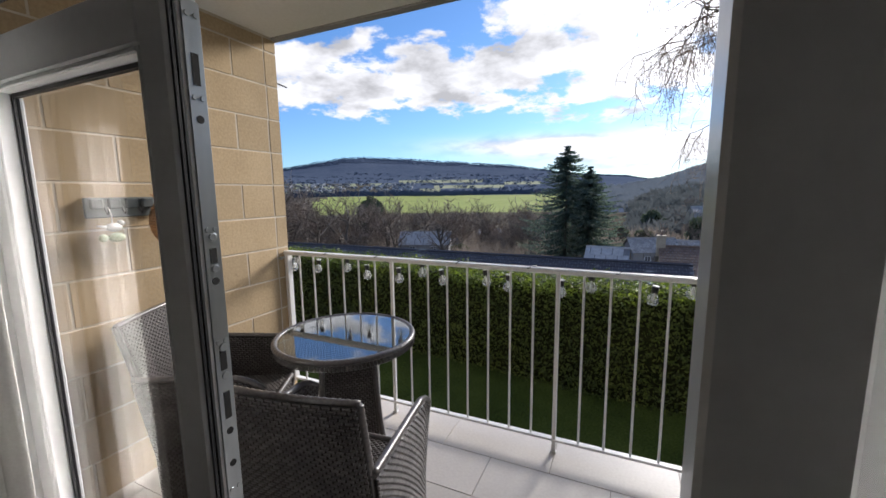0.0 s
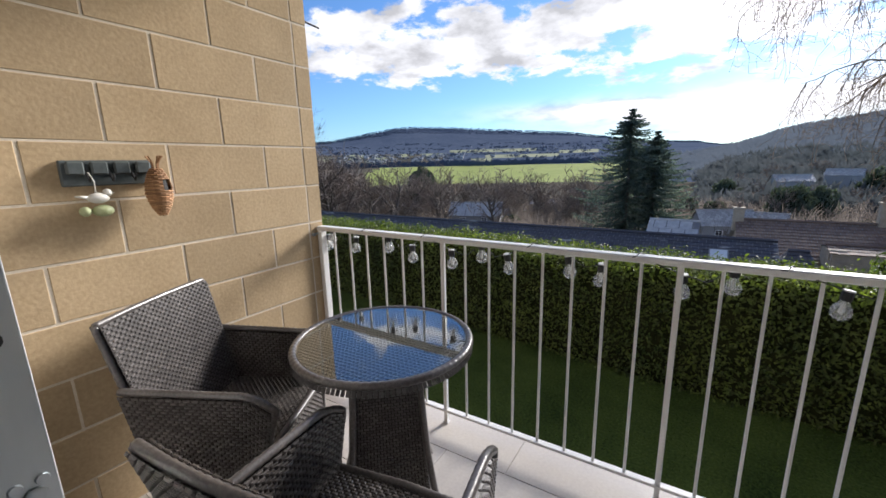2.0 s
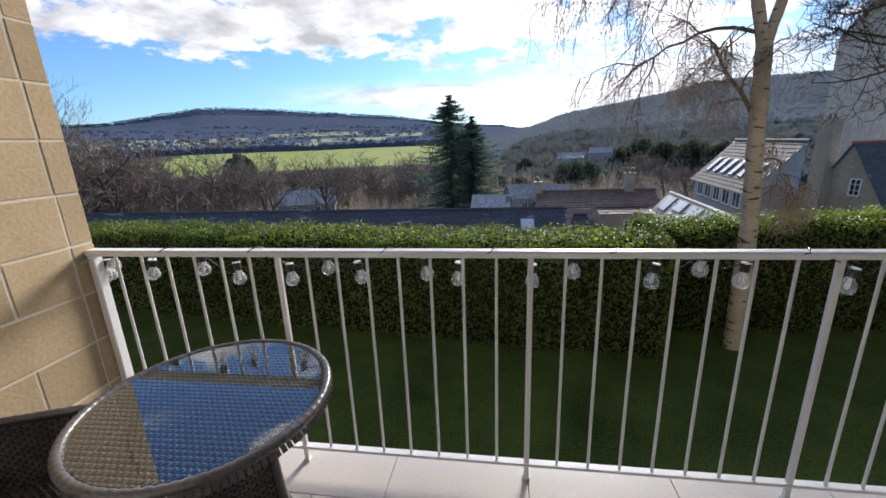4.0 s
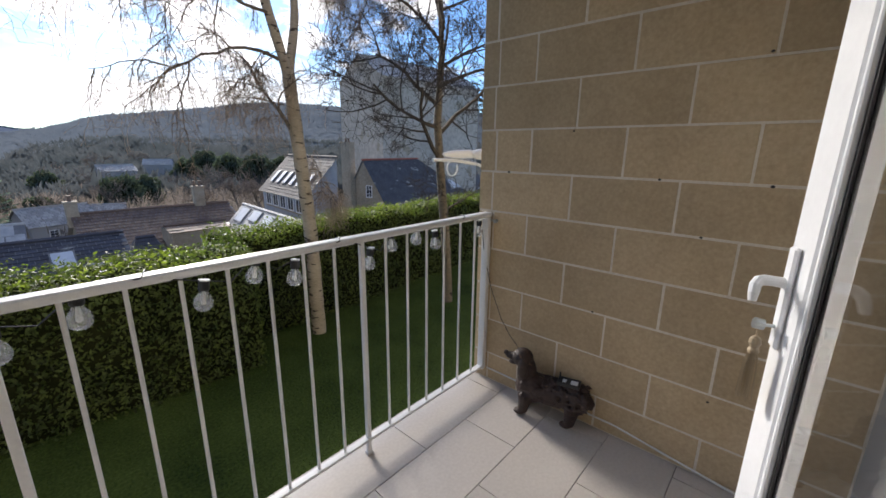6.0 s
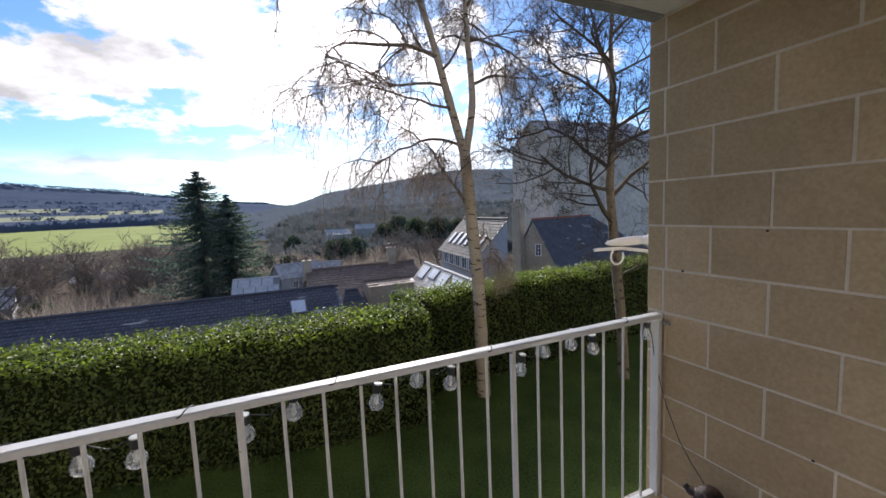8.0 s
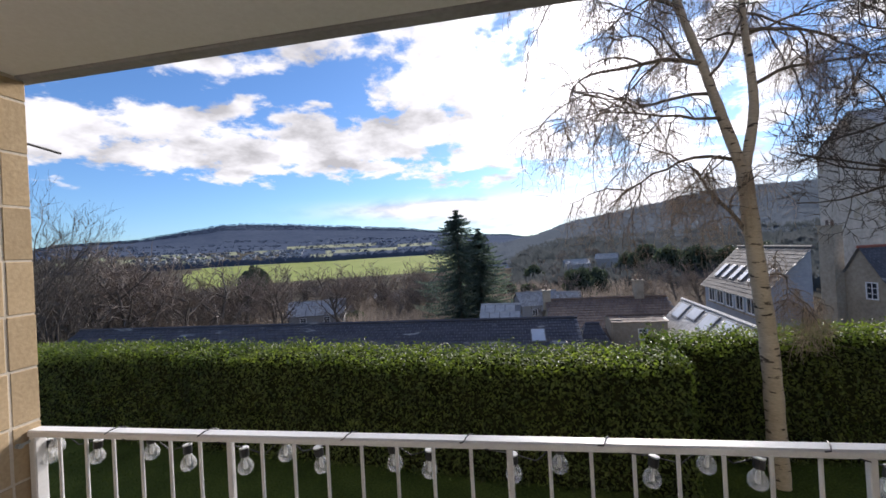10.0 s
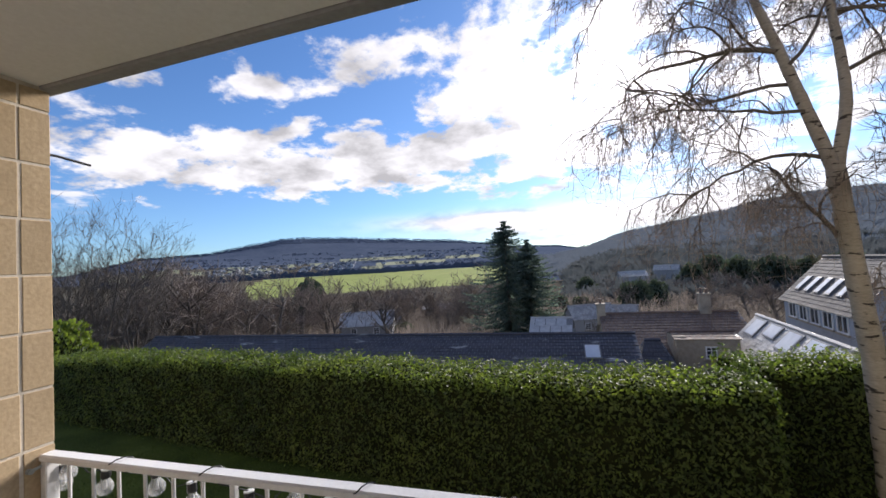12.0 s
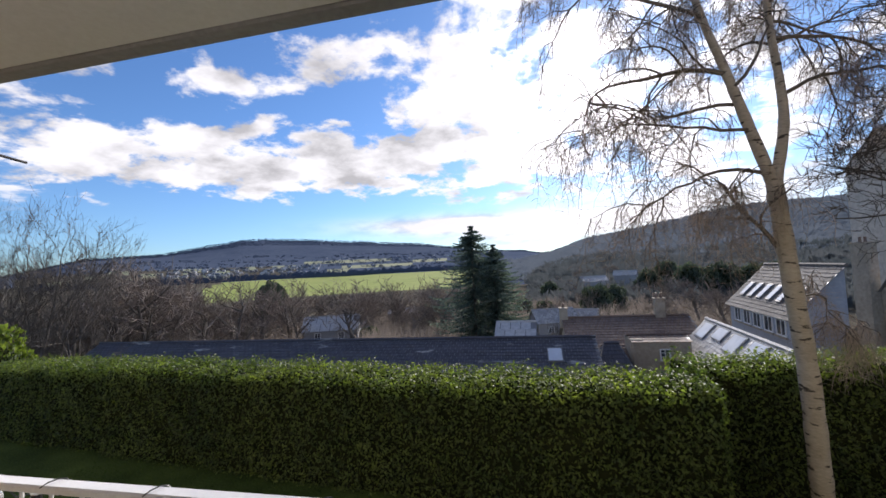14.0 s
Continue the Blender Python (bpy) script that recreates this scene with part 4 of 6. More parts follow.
def build_ground():
    az = [a for a in range(-180, -76, 8)] + [a * 1.0 for a in range(-76, 76)] + [a for a in range(76, 180, 8)]
    rs = [0.0] + [4.0 * (4600 / 4.0) ** (k / 58) for k in range(59)]
    vs, fs, mi = [], [], []
    for r in rs:
        for a in az:
            x, y = EYE.x + r * math.sin(radians(a)), EYE.y + r * math.cos(radians(a))
            z = land(x, y)
            if 20 < r < 200:
                z += 0.35 * noise.noise((x * 0.11, y * 0.11, 0))
            vs.append((x, y, z))
    n = len(az)
    for i in range(len(rs) - 1):
        for k in range(n):
            j = (k + 1) % n
            a, r = az[k], (rs[i] + rs[i + 1]) / 2
            fs.append((i * n + k, i * n + j, (i + 1) * n + j, (i + 1) * n + k)[::-1])
            y = EYE.y + r * math.cos(radians(a))
            wob = noise.noise((a * 0.11, math.log(max(r, 1)) * 2.1, 1.7))
            if y < 9.5 and r < 40:
                m = 0
            elif r < 300:
                m = 1
            elif a <= -43 + 3 * wob and r < 1020:
                m = 1
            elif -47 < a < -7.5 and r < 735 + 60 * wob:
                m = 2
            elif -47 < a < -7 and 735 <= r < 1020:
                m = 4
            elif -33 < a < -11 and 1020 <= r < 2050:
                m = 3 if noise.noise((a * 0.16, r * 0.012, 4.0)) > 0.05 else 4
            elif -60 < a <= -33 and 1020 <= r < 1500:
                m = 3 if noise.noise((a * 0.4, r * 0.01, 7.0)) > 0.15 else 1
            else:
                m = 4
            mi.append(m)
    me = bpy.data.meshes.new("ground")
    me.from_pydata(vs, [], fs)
    for mt in (M_GRASS, M_SCRUB, M_FIELD, M_PALEFIELD, M_HAZE_WOODS):
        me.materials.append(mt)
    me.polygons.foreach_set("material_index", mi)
    me.polygons.foreach_set("use_smooth", [True] * len(fs))
    me.update()
    return tagged(new("ground", me), "lawn, valley fields and wooded hills", "ground", "", "structure")


build_ground()


def at_polar(az, r):
    x, y = EYE.x + r * math.sin(radians(az)), EYE.y + r * math.cos(radians(az))
    return x, y, land(x, y)


def stuff(name, verts, faces, mat, label, category, smooth=False):
    me = bpy.data.meshes.new(name)
    me.from_pydata(verts, [], faces)
    me.materials.append(mat)
    if smooth:
        me.polygons.foreach_set("use_smooth", [True] * len(me.polygons))
    me.update()
    return tagged(new(name, me), label, category, "", "stuff")


def tufts(name, spots, mat, label, blades=5, lift=0.62):
    """Far bare woods: each crown a spray of thin upright shoots, joined."""
    rs = np.random.RandomState(7)
    p = np.repeat(np.array([q[:3] for q in spots]), blades, 0)
    h = np.repeat(np.array([q[3] for q in spots]), blades)
    m = len(h)
    away = p[:, :2] - np.array([EYE.x, EYE.y])
    side = np.stack([away[:, 1], -away[:, 0]], 1) / np.linalg.norm(away, axis=1)[:, None]
    off = rs.normal(0, 0.34, m) * h
    base = p.copy()
    base[:, :2] += side * off[:, None]
    base[:, 2] += h * rs.uniform(0.0, lift, m) * np.clip(1.2 - np.abs(off) / h, 0, 1)
    w = h * rs.uniform(0.05, 0.12, m)
    hh = h * rs.uniform(0.16, 0.42, m)
    tip = base.copy()
    tip[:, :2] += side * (rs.normal(0, 0.20, m) * h)[:, None]
    tip[:, 2] += hh
    lo, hi = base.copy(), base.copy()
    lo[:, :2] -= side * w[:, None]
    hi[:, :2] += side * w[:, None]
    lo[:, 2] -= 0.1 * h
    hi[:, 2] -= 0.1 * h
    V = np.stack([lo, hi, tip], 1).reshape(-1, 3)
    return stuff(name, V.tolist(), np.arange(3 * m).reshape(-1, 3).tolist(), mat, label, "woods")


rng = random.Random(21)
spots = []
for k in range(4200):
    x, y, z = at_polar(rng.uniform(-62, 4), rng.uniform(2380, 2625))
    spots.append((x, y, z, rng.uniform(7, 14)))
tufts("far_woods", spots, M_HAZE_WOODS, "bare winter woodland along the far hill, tinted with haze", 7, 0.12)
spots = []
for k in range(17000):
    r = 380 + 850 * rng.random() ** 1.1
    a = rng.uniform(-7, 62)
    if a < 5 and rng.random() > (a + 7) / 12:
        continue
    x, y, z = at_polar(a, r)
    spots.append((x, y, z, rng.uniform(3.5, 6.5) + r * 0.004))
tufts("hillside_woods", spots, M_HAZE_HILLSIDE, "bare winter woodland on the near hillside, paled by haze colour", 12)
spots = []
for k in range(6500):
    r = 120 + 330 * rng.random() ** 0.9
    a = rng.uniform(1, 62)
    x, y, z = at_polar(a, r)
    spots.append((x, y, z, rng.uniform(4.5, 8.0) * (0.75 + r / 900) * (1.0 + 0.5 * noise.noise((a * 0.5, r * 0.02, 2.0)))))
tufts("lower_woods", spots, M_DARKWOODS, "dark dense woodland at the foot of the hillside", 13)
spots = []
for k in range(2600):
    a = rng.uniform(-58, -3)
    u = rng.random()
    if u < 0.4:
        r = 745 + 40 * rng.random() + 30 * math.sin(a * 0.3)
    elif u < 0.7:
        r = rng.choice((860, 950, 1040)) + 12 * rng.random()
    else:
        r = rng.choice((1180, 1390, 1560, 1760, 1960)) + 60 * math.sin(a * 0.5 + rng.randrange(2)) + 14 * rng.random()
    x, y, z = at_polar(a, r)
    spots.append((x, y, z, rng.uniform(7, 12) * (0.6 + r / 2600)))
tufts("valley_woods", spots, M_HAZE_WOODS, "dark tree belts between the valley fields, tinted with haze", 8)

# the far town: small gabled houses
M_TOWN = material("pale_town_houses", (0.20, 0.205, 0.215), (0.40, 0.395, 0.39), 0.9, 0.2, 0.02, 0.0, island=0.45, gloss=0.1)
V, F = [], []
for k in range(210):
    a = rng.uniform(-47.5, -29) if k < 160 else rng.uniform(-30, -6)
    x, y, z = at_polar(a, rng.uniform(1080, 1480) if k < 160 else rng.uniform(1250, 1900))
    w, d, h = rng.uniform(6, 13), rng.uniform(5, 7), rng.uniform(2.6, 4.2)
    t = rng.uniform(-0.5, 0.5)
    n = len(V)
    for px, py, pz in ((-w, -d, 0), (w, -d, 0), (w, d, 0), (-w, d, 0), (-w, -d, h), (w, -d, h), (w, d, h), (-w, d, h), (-w, 0, h + 2.6), (w, 0, h + 2.6)):
        px, py = px / 2, py / 2
        V.append((x + px * math.cos(t) - py * math.sin(t), y + px * math.sin(t) + py * math.cos(t), z + pz))
    F += [tuple(i + n for i in f) for f in ((0, 1, 5, 4), (1, 2, 6, 5), (2, 3, 7, 6), (3, 0, 4, 7), (4, 5, 9, 8), (6, 7, 8, 9), (4, 8, 7), (5, 6, 9))]
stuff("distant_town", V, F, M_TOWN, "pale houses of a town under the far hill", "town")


# ---- trees ----
M_BARK = material("dark_grey_bark", (0.09, 0.079, 0.069), (0.17, 0.15, 0.13), 0.95, 18, 2, 0.7, depth=0.01, gloss=0.15)
M_TWIG = thin_leaf(material("brown_winter_twigs", (0.19, 0.165, 0.145), (0.32, 0.285, 0.255), 0.95, 8, 1, 0.0, island=0.3, gloss=0.1), 0.45, (1.2, 1.15, 1.1))
M_SHRUB = thin_leaf(material("grey_brown_shrub_stems", (0.12, 0.106, 0.094), (0.20, 0.18, 0.162), 0.95, 8, 1, 0.0, island=0.25, gloss=0.1), 0.4, (1.2, 1.15, 1.1))
M_BIRCHTWIG = thin_leaf(material("pale_birch_twigs", (0.23, 0.195, 0.165), (0.37, 0.32, 0.275), 0.95, 8, 1, 0.0, island=0.3, gloss=0.1), 0.4, (1.2, 1.15, 1.1))
M_BIRCH = material("silver_birch_bark", (0.235, 0.21, 0.17), (0.385, 0.35, 0.295), 0.75, 14, 1.5, 0.6, specks=(0.035, 0.028, 0.022), speck_scale=5.0, speck_at=0.60, depth=0.008, stretch=(1, 1, 3.2))
M_NEEDLE = thin_leaf(material("dark_spruce_needles", (0.075, 0.104, 0.094), (0.145, 0.185, 0.160), 0.7, 6, 0.6, 0.0, island=0.35, gloss=0.1), 0.35, (1.2, 1.25, 1.0))


def limb(rng, start, way, length, steps, bend, wander):
    """A wandering line; bend pulls it up (+) or down (-) as it goes."""
    pts, p, d = [Vector(start)], Vector(start), Vector(way).normalized()
    for k in range(steps):
        d = (d + Vector((rng.gauss(0, wander), rng.gauss(0, wander), rng.gauss(0, wander) + bend / steps))).normalized()
        p = p + d * (length / steps)
        pts.append(p.copy())
    return pts


def taper(r0, r1, n):
    return [r0 + (r1 - r0) * k / (n - 1) for k in range(n)]


def grow(rng, wood, twigs, start, way, length, radius, level, spread, bend, thin):
    pts = limb(rng, start, way, length, 5 if level else 4, bend, 0.13)
    (wood if radius > thin * 2.2 else twigs).tube(pts, taper(radius, radius * 0.45, len(pts)), 5 if radius > thin * 3 else 3, False)
    if level == 0:
        return
    for k in range(5 if level > 1 else 6):
        f = rng.uniform(0.25, 1.0)
        i = min(len(pts) - 2, int(f * (len(pts) - 1)))
        p = pts[i].lerp(pts[i + 1], f * (len(pts) - 1) - i)
        d = (pts[i + 1] - pts[i]).normalized()
        side = d.orthogonal().normalized()
        side.rotate(Matrix.Rotation(rng.uniform(0, 6.283), 3, d))
        grow(rng, wood, twigs, p, d * (1 - spread) + side * spread, length * rng.uniform(0.45, 0.68), max(thin, radius * 0.42), level - 1, spread, bend, thin)


def bare_tree(name, seed, height, stems, label, spread=0.55, thin=0.03, bend=0.35, levels=3, girth=1.0, rise=(0.35, 1.1), crown=None):
    t = thing(name, (0, 0, 0), 0, label, "tree", "bare trees in the valley")
    rng = random.Random(seed)
    wood, twigs = Geo(), Geo()
    for s in range(stems):
        lean = 0.10 if stems == 1 else 0.32
        base = limb(rng, (rng.uniform(-0.2, 0.2) * (stems > 1), rng.uniform(-0.2, 0.2) * (stems > 1), -0.5),
                    (rng.uniform(-lean, lean), rng.uniform(-lean, lean), 1), height * 0.62, 6, 0.3, 0.06)
        wood.tube(base, taper(height * 0.022 * girth, height * 0.008 * girth, len(base)), 7, False)
        for k in range(9 if stems == 1 else 6):
            f = rng.uniform(0.28, 1.0)
            i = min(len(base) - 2, int(f * (len(base) - 1)))
            a = rng.uniform(0, 6.283)
            up = rng.uniform(*rise)
            grow(rng, wood, twigs, base[i].lerp(base[i + 1], f * (len(base) - 1) - i), (math.cos(a), math.sin(a), up), height * rng.uniform(0.26, 0.42), height * 0.0085 * girth, levels - 1, spread, bend, thin)
    part("trunk", wood, M_BARK, t)
    part("crown", twigs, crown or M_TWIG, t, "bare brown twigs")
    return t


rng = random.Random(33)
kinds = [bare_tree("bare_tree", 40 + k, 10.0, 1 + (k % 3 == 2), "leafless brown tree with fine twigs in the valley", 0.5 + 0.05 * k, 0.028) for k in range(4)]
places = []
for k in range(58):
    places.append((rng.uniform(-45, -3), rng.uniform(55, 125), rng.uniform(0.85, 1.4)))
for k in range(40):
    a = rng.uniform(-60, -45.5)
    places.append((a, rng.uniform(52, 95), rng.uniform(1.0, 1.35) + (0.5 if -51 < a else 0.0)))
for k in range(34):
    places.append((rng.uniform(2, 31), rng.uniform(70, 260), rng.uniform(0.7, 1.25)))
for k in range(12):
    places.append((rng.uniform(-20, 4), rng.uniform(60, 120), rng.uniform(0.5, 0.8)))
for n, (a, r, s) in enumerate(places):
    x, y, z = at_polar(a, r)
    src = kinds[n % 4]
    if n < 4:
        ob = src
        ob.matrix_basis = pose(x, y, z, 0, 0, rng.uniform(0, 360)) @ Matrix.Diagonal((s, s, s, 1))
    else:
        ob = copy_thing(src, pose(x, y, z, 0, 0, rng.uniform(0, 360)))
        ob.scale = (s, s, s)
oak = bare_tree("bare_oak", 91, 12.0, 2, "leafless dark spreading oak beyond the slate roof", 0.62, 0.035, 0.1)
oak.matrix_basis = pose(-27.0, 60, land(-27, 60))
for n, (x, y, h, sd) in enumerate(((-37.0, 23, 15.5, 71), (-40.5, 22, 15.5, 72), (-34.8, 25, 12.0, 73))):
    t = bare_tree("bare_ash_tree", sd, h, 3, "tall leafless ash with upright stems behind the hedge", 0.46, 0.012, 0.6, 4, 0.5, (0.6, 1.6), M_BARK)
    t.matrix_basis = pose(x, y, land(x, y))

# brown winter shrubs: countless thin stems
V, F = [], []
rs = random.Random(5)
for k in range(2800):
    u = rs.random()
    if u < 0.42:
        a = rs.uniform(-61, -40)
        r = rs.uniform(28 if a < -54 else 50, 95)
    elif u < 0.75:
        a, r = rs.uniform(-40, 4), rs.uniform(42, 130)
    else:
        a, r = rs.uniform(3, 32), rs.uniform(60, 240)
    x, y, z = at_polar(a, r)
    if (-33.5 < a < -23.5 and r < 76) or (-7 < a < 3.5 and r < 64):
        continue
    h = rs.uniform(1.6, 5.0) * (1.15 if a < -45 and r > 50 else 1.0)
    for m in range(46):
        b = (x + rs.gauss(0, h * 0.35), y + rs.gauss(0, h * 0.35), z + rs.uniform(0, h * 0.55))
        d = Vector((rs.gauss(0, 0.5), rs.gauss(0, 0.5), rs.uniform(0.3, 1.2))).normalized() * h * rs.uniform(0.25, 0.6)
        w = 0.018 + 0.00042 * r
        n = len(V)
        V += [(b[0] - w, b[1], b[2]), (b[0] + w, b[1], b[2]), (b[0] + d.x, b[1] + d.y, b[2] + d.z)]
        F.append((n, n + 1, n + 2))
stuff("winter_shrubs", V, F, M_SHRUB, "mass of bare brown shrubs filling the valley", "shrubs")


def spruce(height, width, seed, at, label):
    """Whorls of drooping boughs with hanging sprays, widest at the foot, ragged in outline."""
    t = thing("spruce", at, 0, label, "tree")
    rng = random.Random(seed)
    trunk, fol = Geo(), Geo()
    trunk.tube([(0, 0, -0.5), (0.05, 0, height * 0.5), (0, 0, height)], [0.28, 0.15, 0.02], 8)
    step = height / 34
    for k in range(34):
        z = height - 0.25 - step * k
        d = height - z
        full = width * 0.5 * (1 - math.exp(-d / (height * 0.25)))
        for b in range(15):
            a = rng.uniform(0, 6.283)
            ln = max(0.22, full * rng.choice((0.55, 0.8, 0.95, 1.0, 1.15)) * rng.uniform(0.85, 1.1))
            out = Vector((math.cos(a), math.sin(a), 0))
            side = Vector((-math.sin(a), math.cos(a), 0))
            zz = z + rng.uniform(-0.5, 0.5) * step
            for q in range(30):
                g0 = (q + rng.random()) / 30
                p = out * ln * g0 + Vector((0, 0, zz - 0.30 * ln * g0 + 0.22 * ln * g0 * g0 * g0))
                w = (0.13 + 0.30 * (1 - g0)) * min(1.0, 0.35 + ln / 2.2)
                s = rng.choice((-1, 1))
                e = p + side * s * w * rng.uniform(0.5, 1.2) + out * w * rng.uniform(0.2, 1.0) - Vector((0, 0, w * rng.uniform(0.2, 1.1)))
                fol.add([p - out * 0.10, p + out * 0.10 + Vector((0, 0, 0.05)), e], [(0, 1, 2)])
    part("trunk", trunk, M_BARK, t)
    part("crown", fol, M_NEEDLE, t, "dark drooping needle branches")
    return t


zc = land(-3.9, 45)
spruce(6.5 - zc, 10.6, 3, (-4.0, 45, zc), "tall dark spruce standing alone in the valley")
zc = land(-1.5, 45.6)
spruce(4.2 - zc, 8.4, 4, (-1.55, 45.6, zc), "shorter dark spruce beside the tall one")
spruce(5.2, 2.6, 9, at_polar(-43.3, 88), "small dark conical conifer by the fields")


def leafy(name, at, radii, count, size, mat, seed, label):
    """An evergreen shrub: leaves over a lumpy body."""
    t = thing(name, at, 0, label, "shrub")
    rng = random.Random(seed)
    g = Geo()
    for k in range(count):
        v = Vector((rng.gauss(0, 1), rng.gauss(0, 1), rng.gauss(0, 1))).normalized()
        lump = 0.80 + 0.28 * noise.noise(v * 2.3 + Vector((seed, 0, 0))) + rng.uniform(-0.08, 0.08)
        p = Vector((v.x * radii[0], v.y * radii[1], v.z * radii[2])) * lump
        d = (v + Vector((rng.gauss(0, 0.6), rng.gauss(0, 0.6), rng.gauss(0, 0.6)))).normalized()
        s = d.orthogonal().normalized() * size * 0.45
        g.add([p - s, p + d * size * 0.2 - Vector((0, 0, size)), p + s, p + d * size * 0.6], [(0, 1, 2), (0, 2, 3)])
    # Solid body in the inner-shade colour, behind the leaves.
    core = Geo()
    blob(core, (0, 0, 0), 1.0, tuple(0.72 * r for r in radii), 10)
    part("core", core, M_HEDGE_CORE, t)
    part("foliage", g, mat, t)
    return t


M_EVERGREEN = material("dark_evergreen_leaf", (0.048, 0.066, 0.052), (0.090, 0.115, 0.084), 0.6, 2, 0.4, 0.0, island=0.4, gloss=0.2)
thin_leaf(M_EVERGREEN, 0.3, (1.3, 1.3, 0.8))
x, y, z = at_polar(-35.3, 112)
leafy("evergreen_tree", (x, y, z + 6.4), (4.7, 4.7, 6.6), 3400, 0.7, M_EVERGREEN, 5, "dark rounded evergreen tree beside the field")
leafy("evergreen_shrub", (-23.6, 13.0, -2.3), (2.1, 2.0, 2.5), 2600, 0.22, M_LEAF, 6, "glossy green evergreen shrub behind the hedge")
for a, r, s, sd in ((-27.3, 66, 2.3, 7), (9.5, 120, 4.2, 8), (11.5, 110, 3.2, 12), (2.5, 100, 2.6, 10), (-48, 60, 2.4, 11), (-38.6, 84, 2.4, 21), (-22.6, 64, 2.0, 22)):
    x, y, z = at_polar(a, r)
    leafy("evergreen_shrub", (x, y, z + s * 0.7), (s, s, s), 1100, 0.4, M_EVERGREEN, sd, "dark green evergreen shrub among bare trees")
for a, r, s, sd in ((9.3, 104, 4.0, 31), (11.4, 112, 3.6, 32), (-0.4, 96, 2.6, 33), (15.8, 150, 5.0, 34), (20.5, 145, 6.0, 35), (23.5, 138, 6.2, 36), (26.6, 132, 6.0, 37), (17.9, 170, 6.0, 38), (3.4, 150, 4.0, 39), (29.5, 128, 6.0, 40)):
    x, y, z = at_polar(a, r)
    leafy("evergreen_tree", (x, y, z + s * 0.55), (s * 1.05, s, s * 1.45), 2300, 0.15 * s, M_EVERGREEN, sd, "dark evergreen tree on the lower hillside")


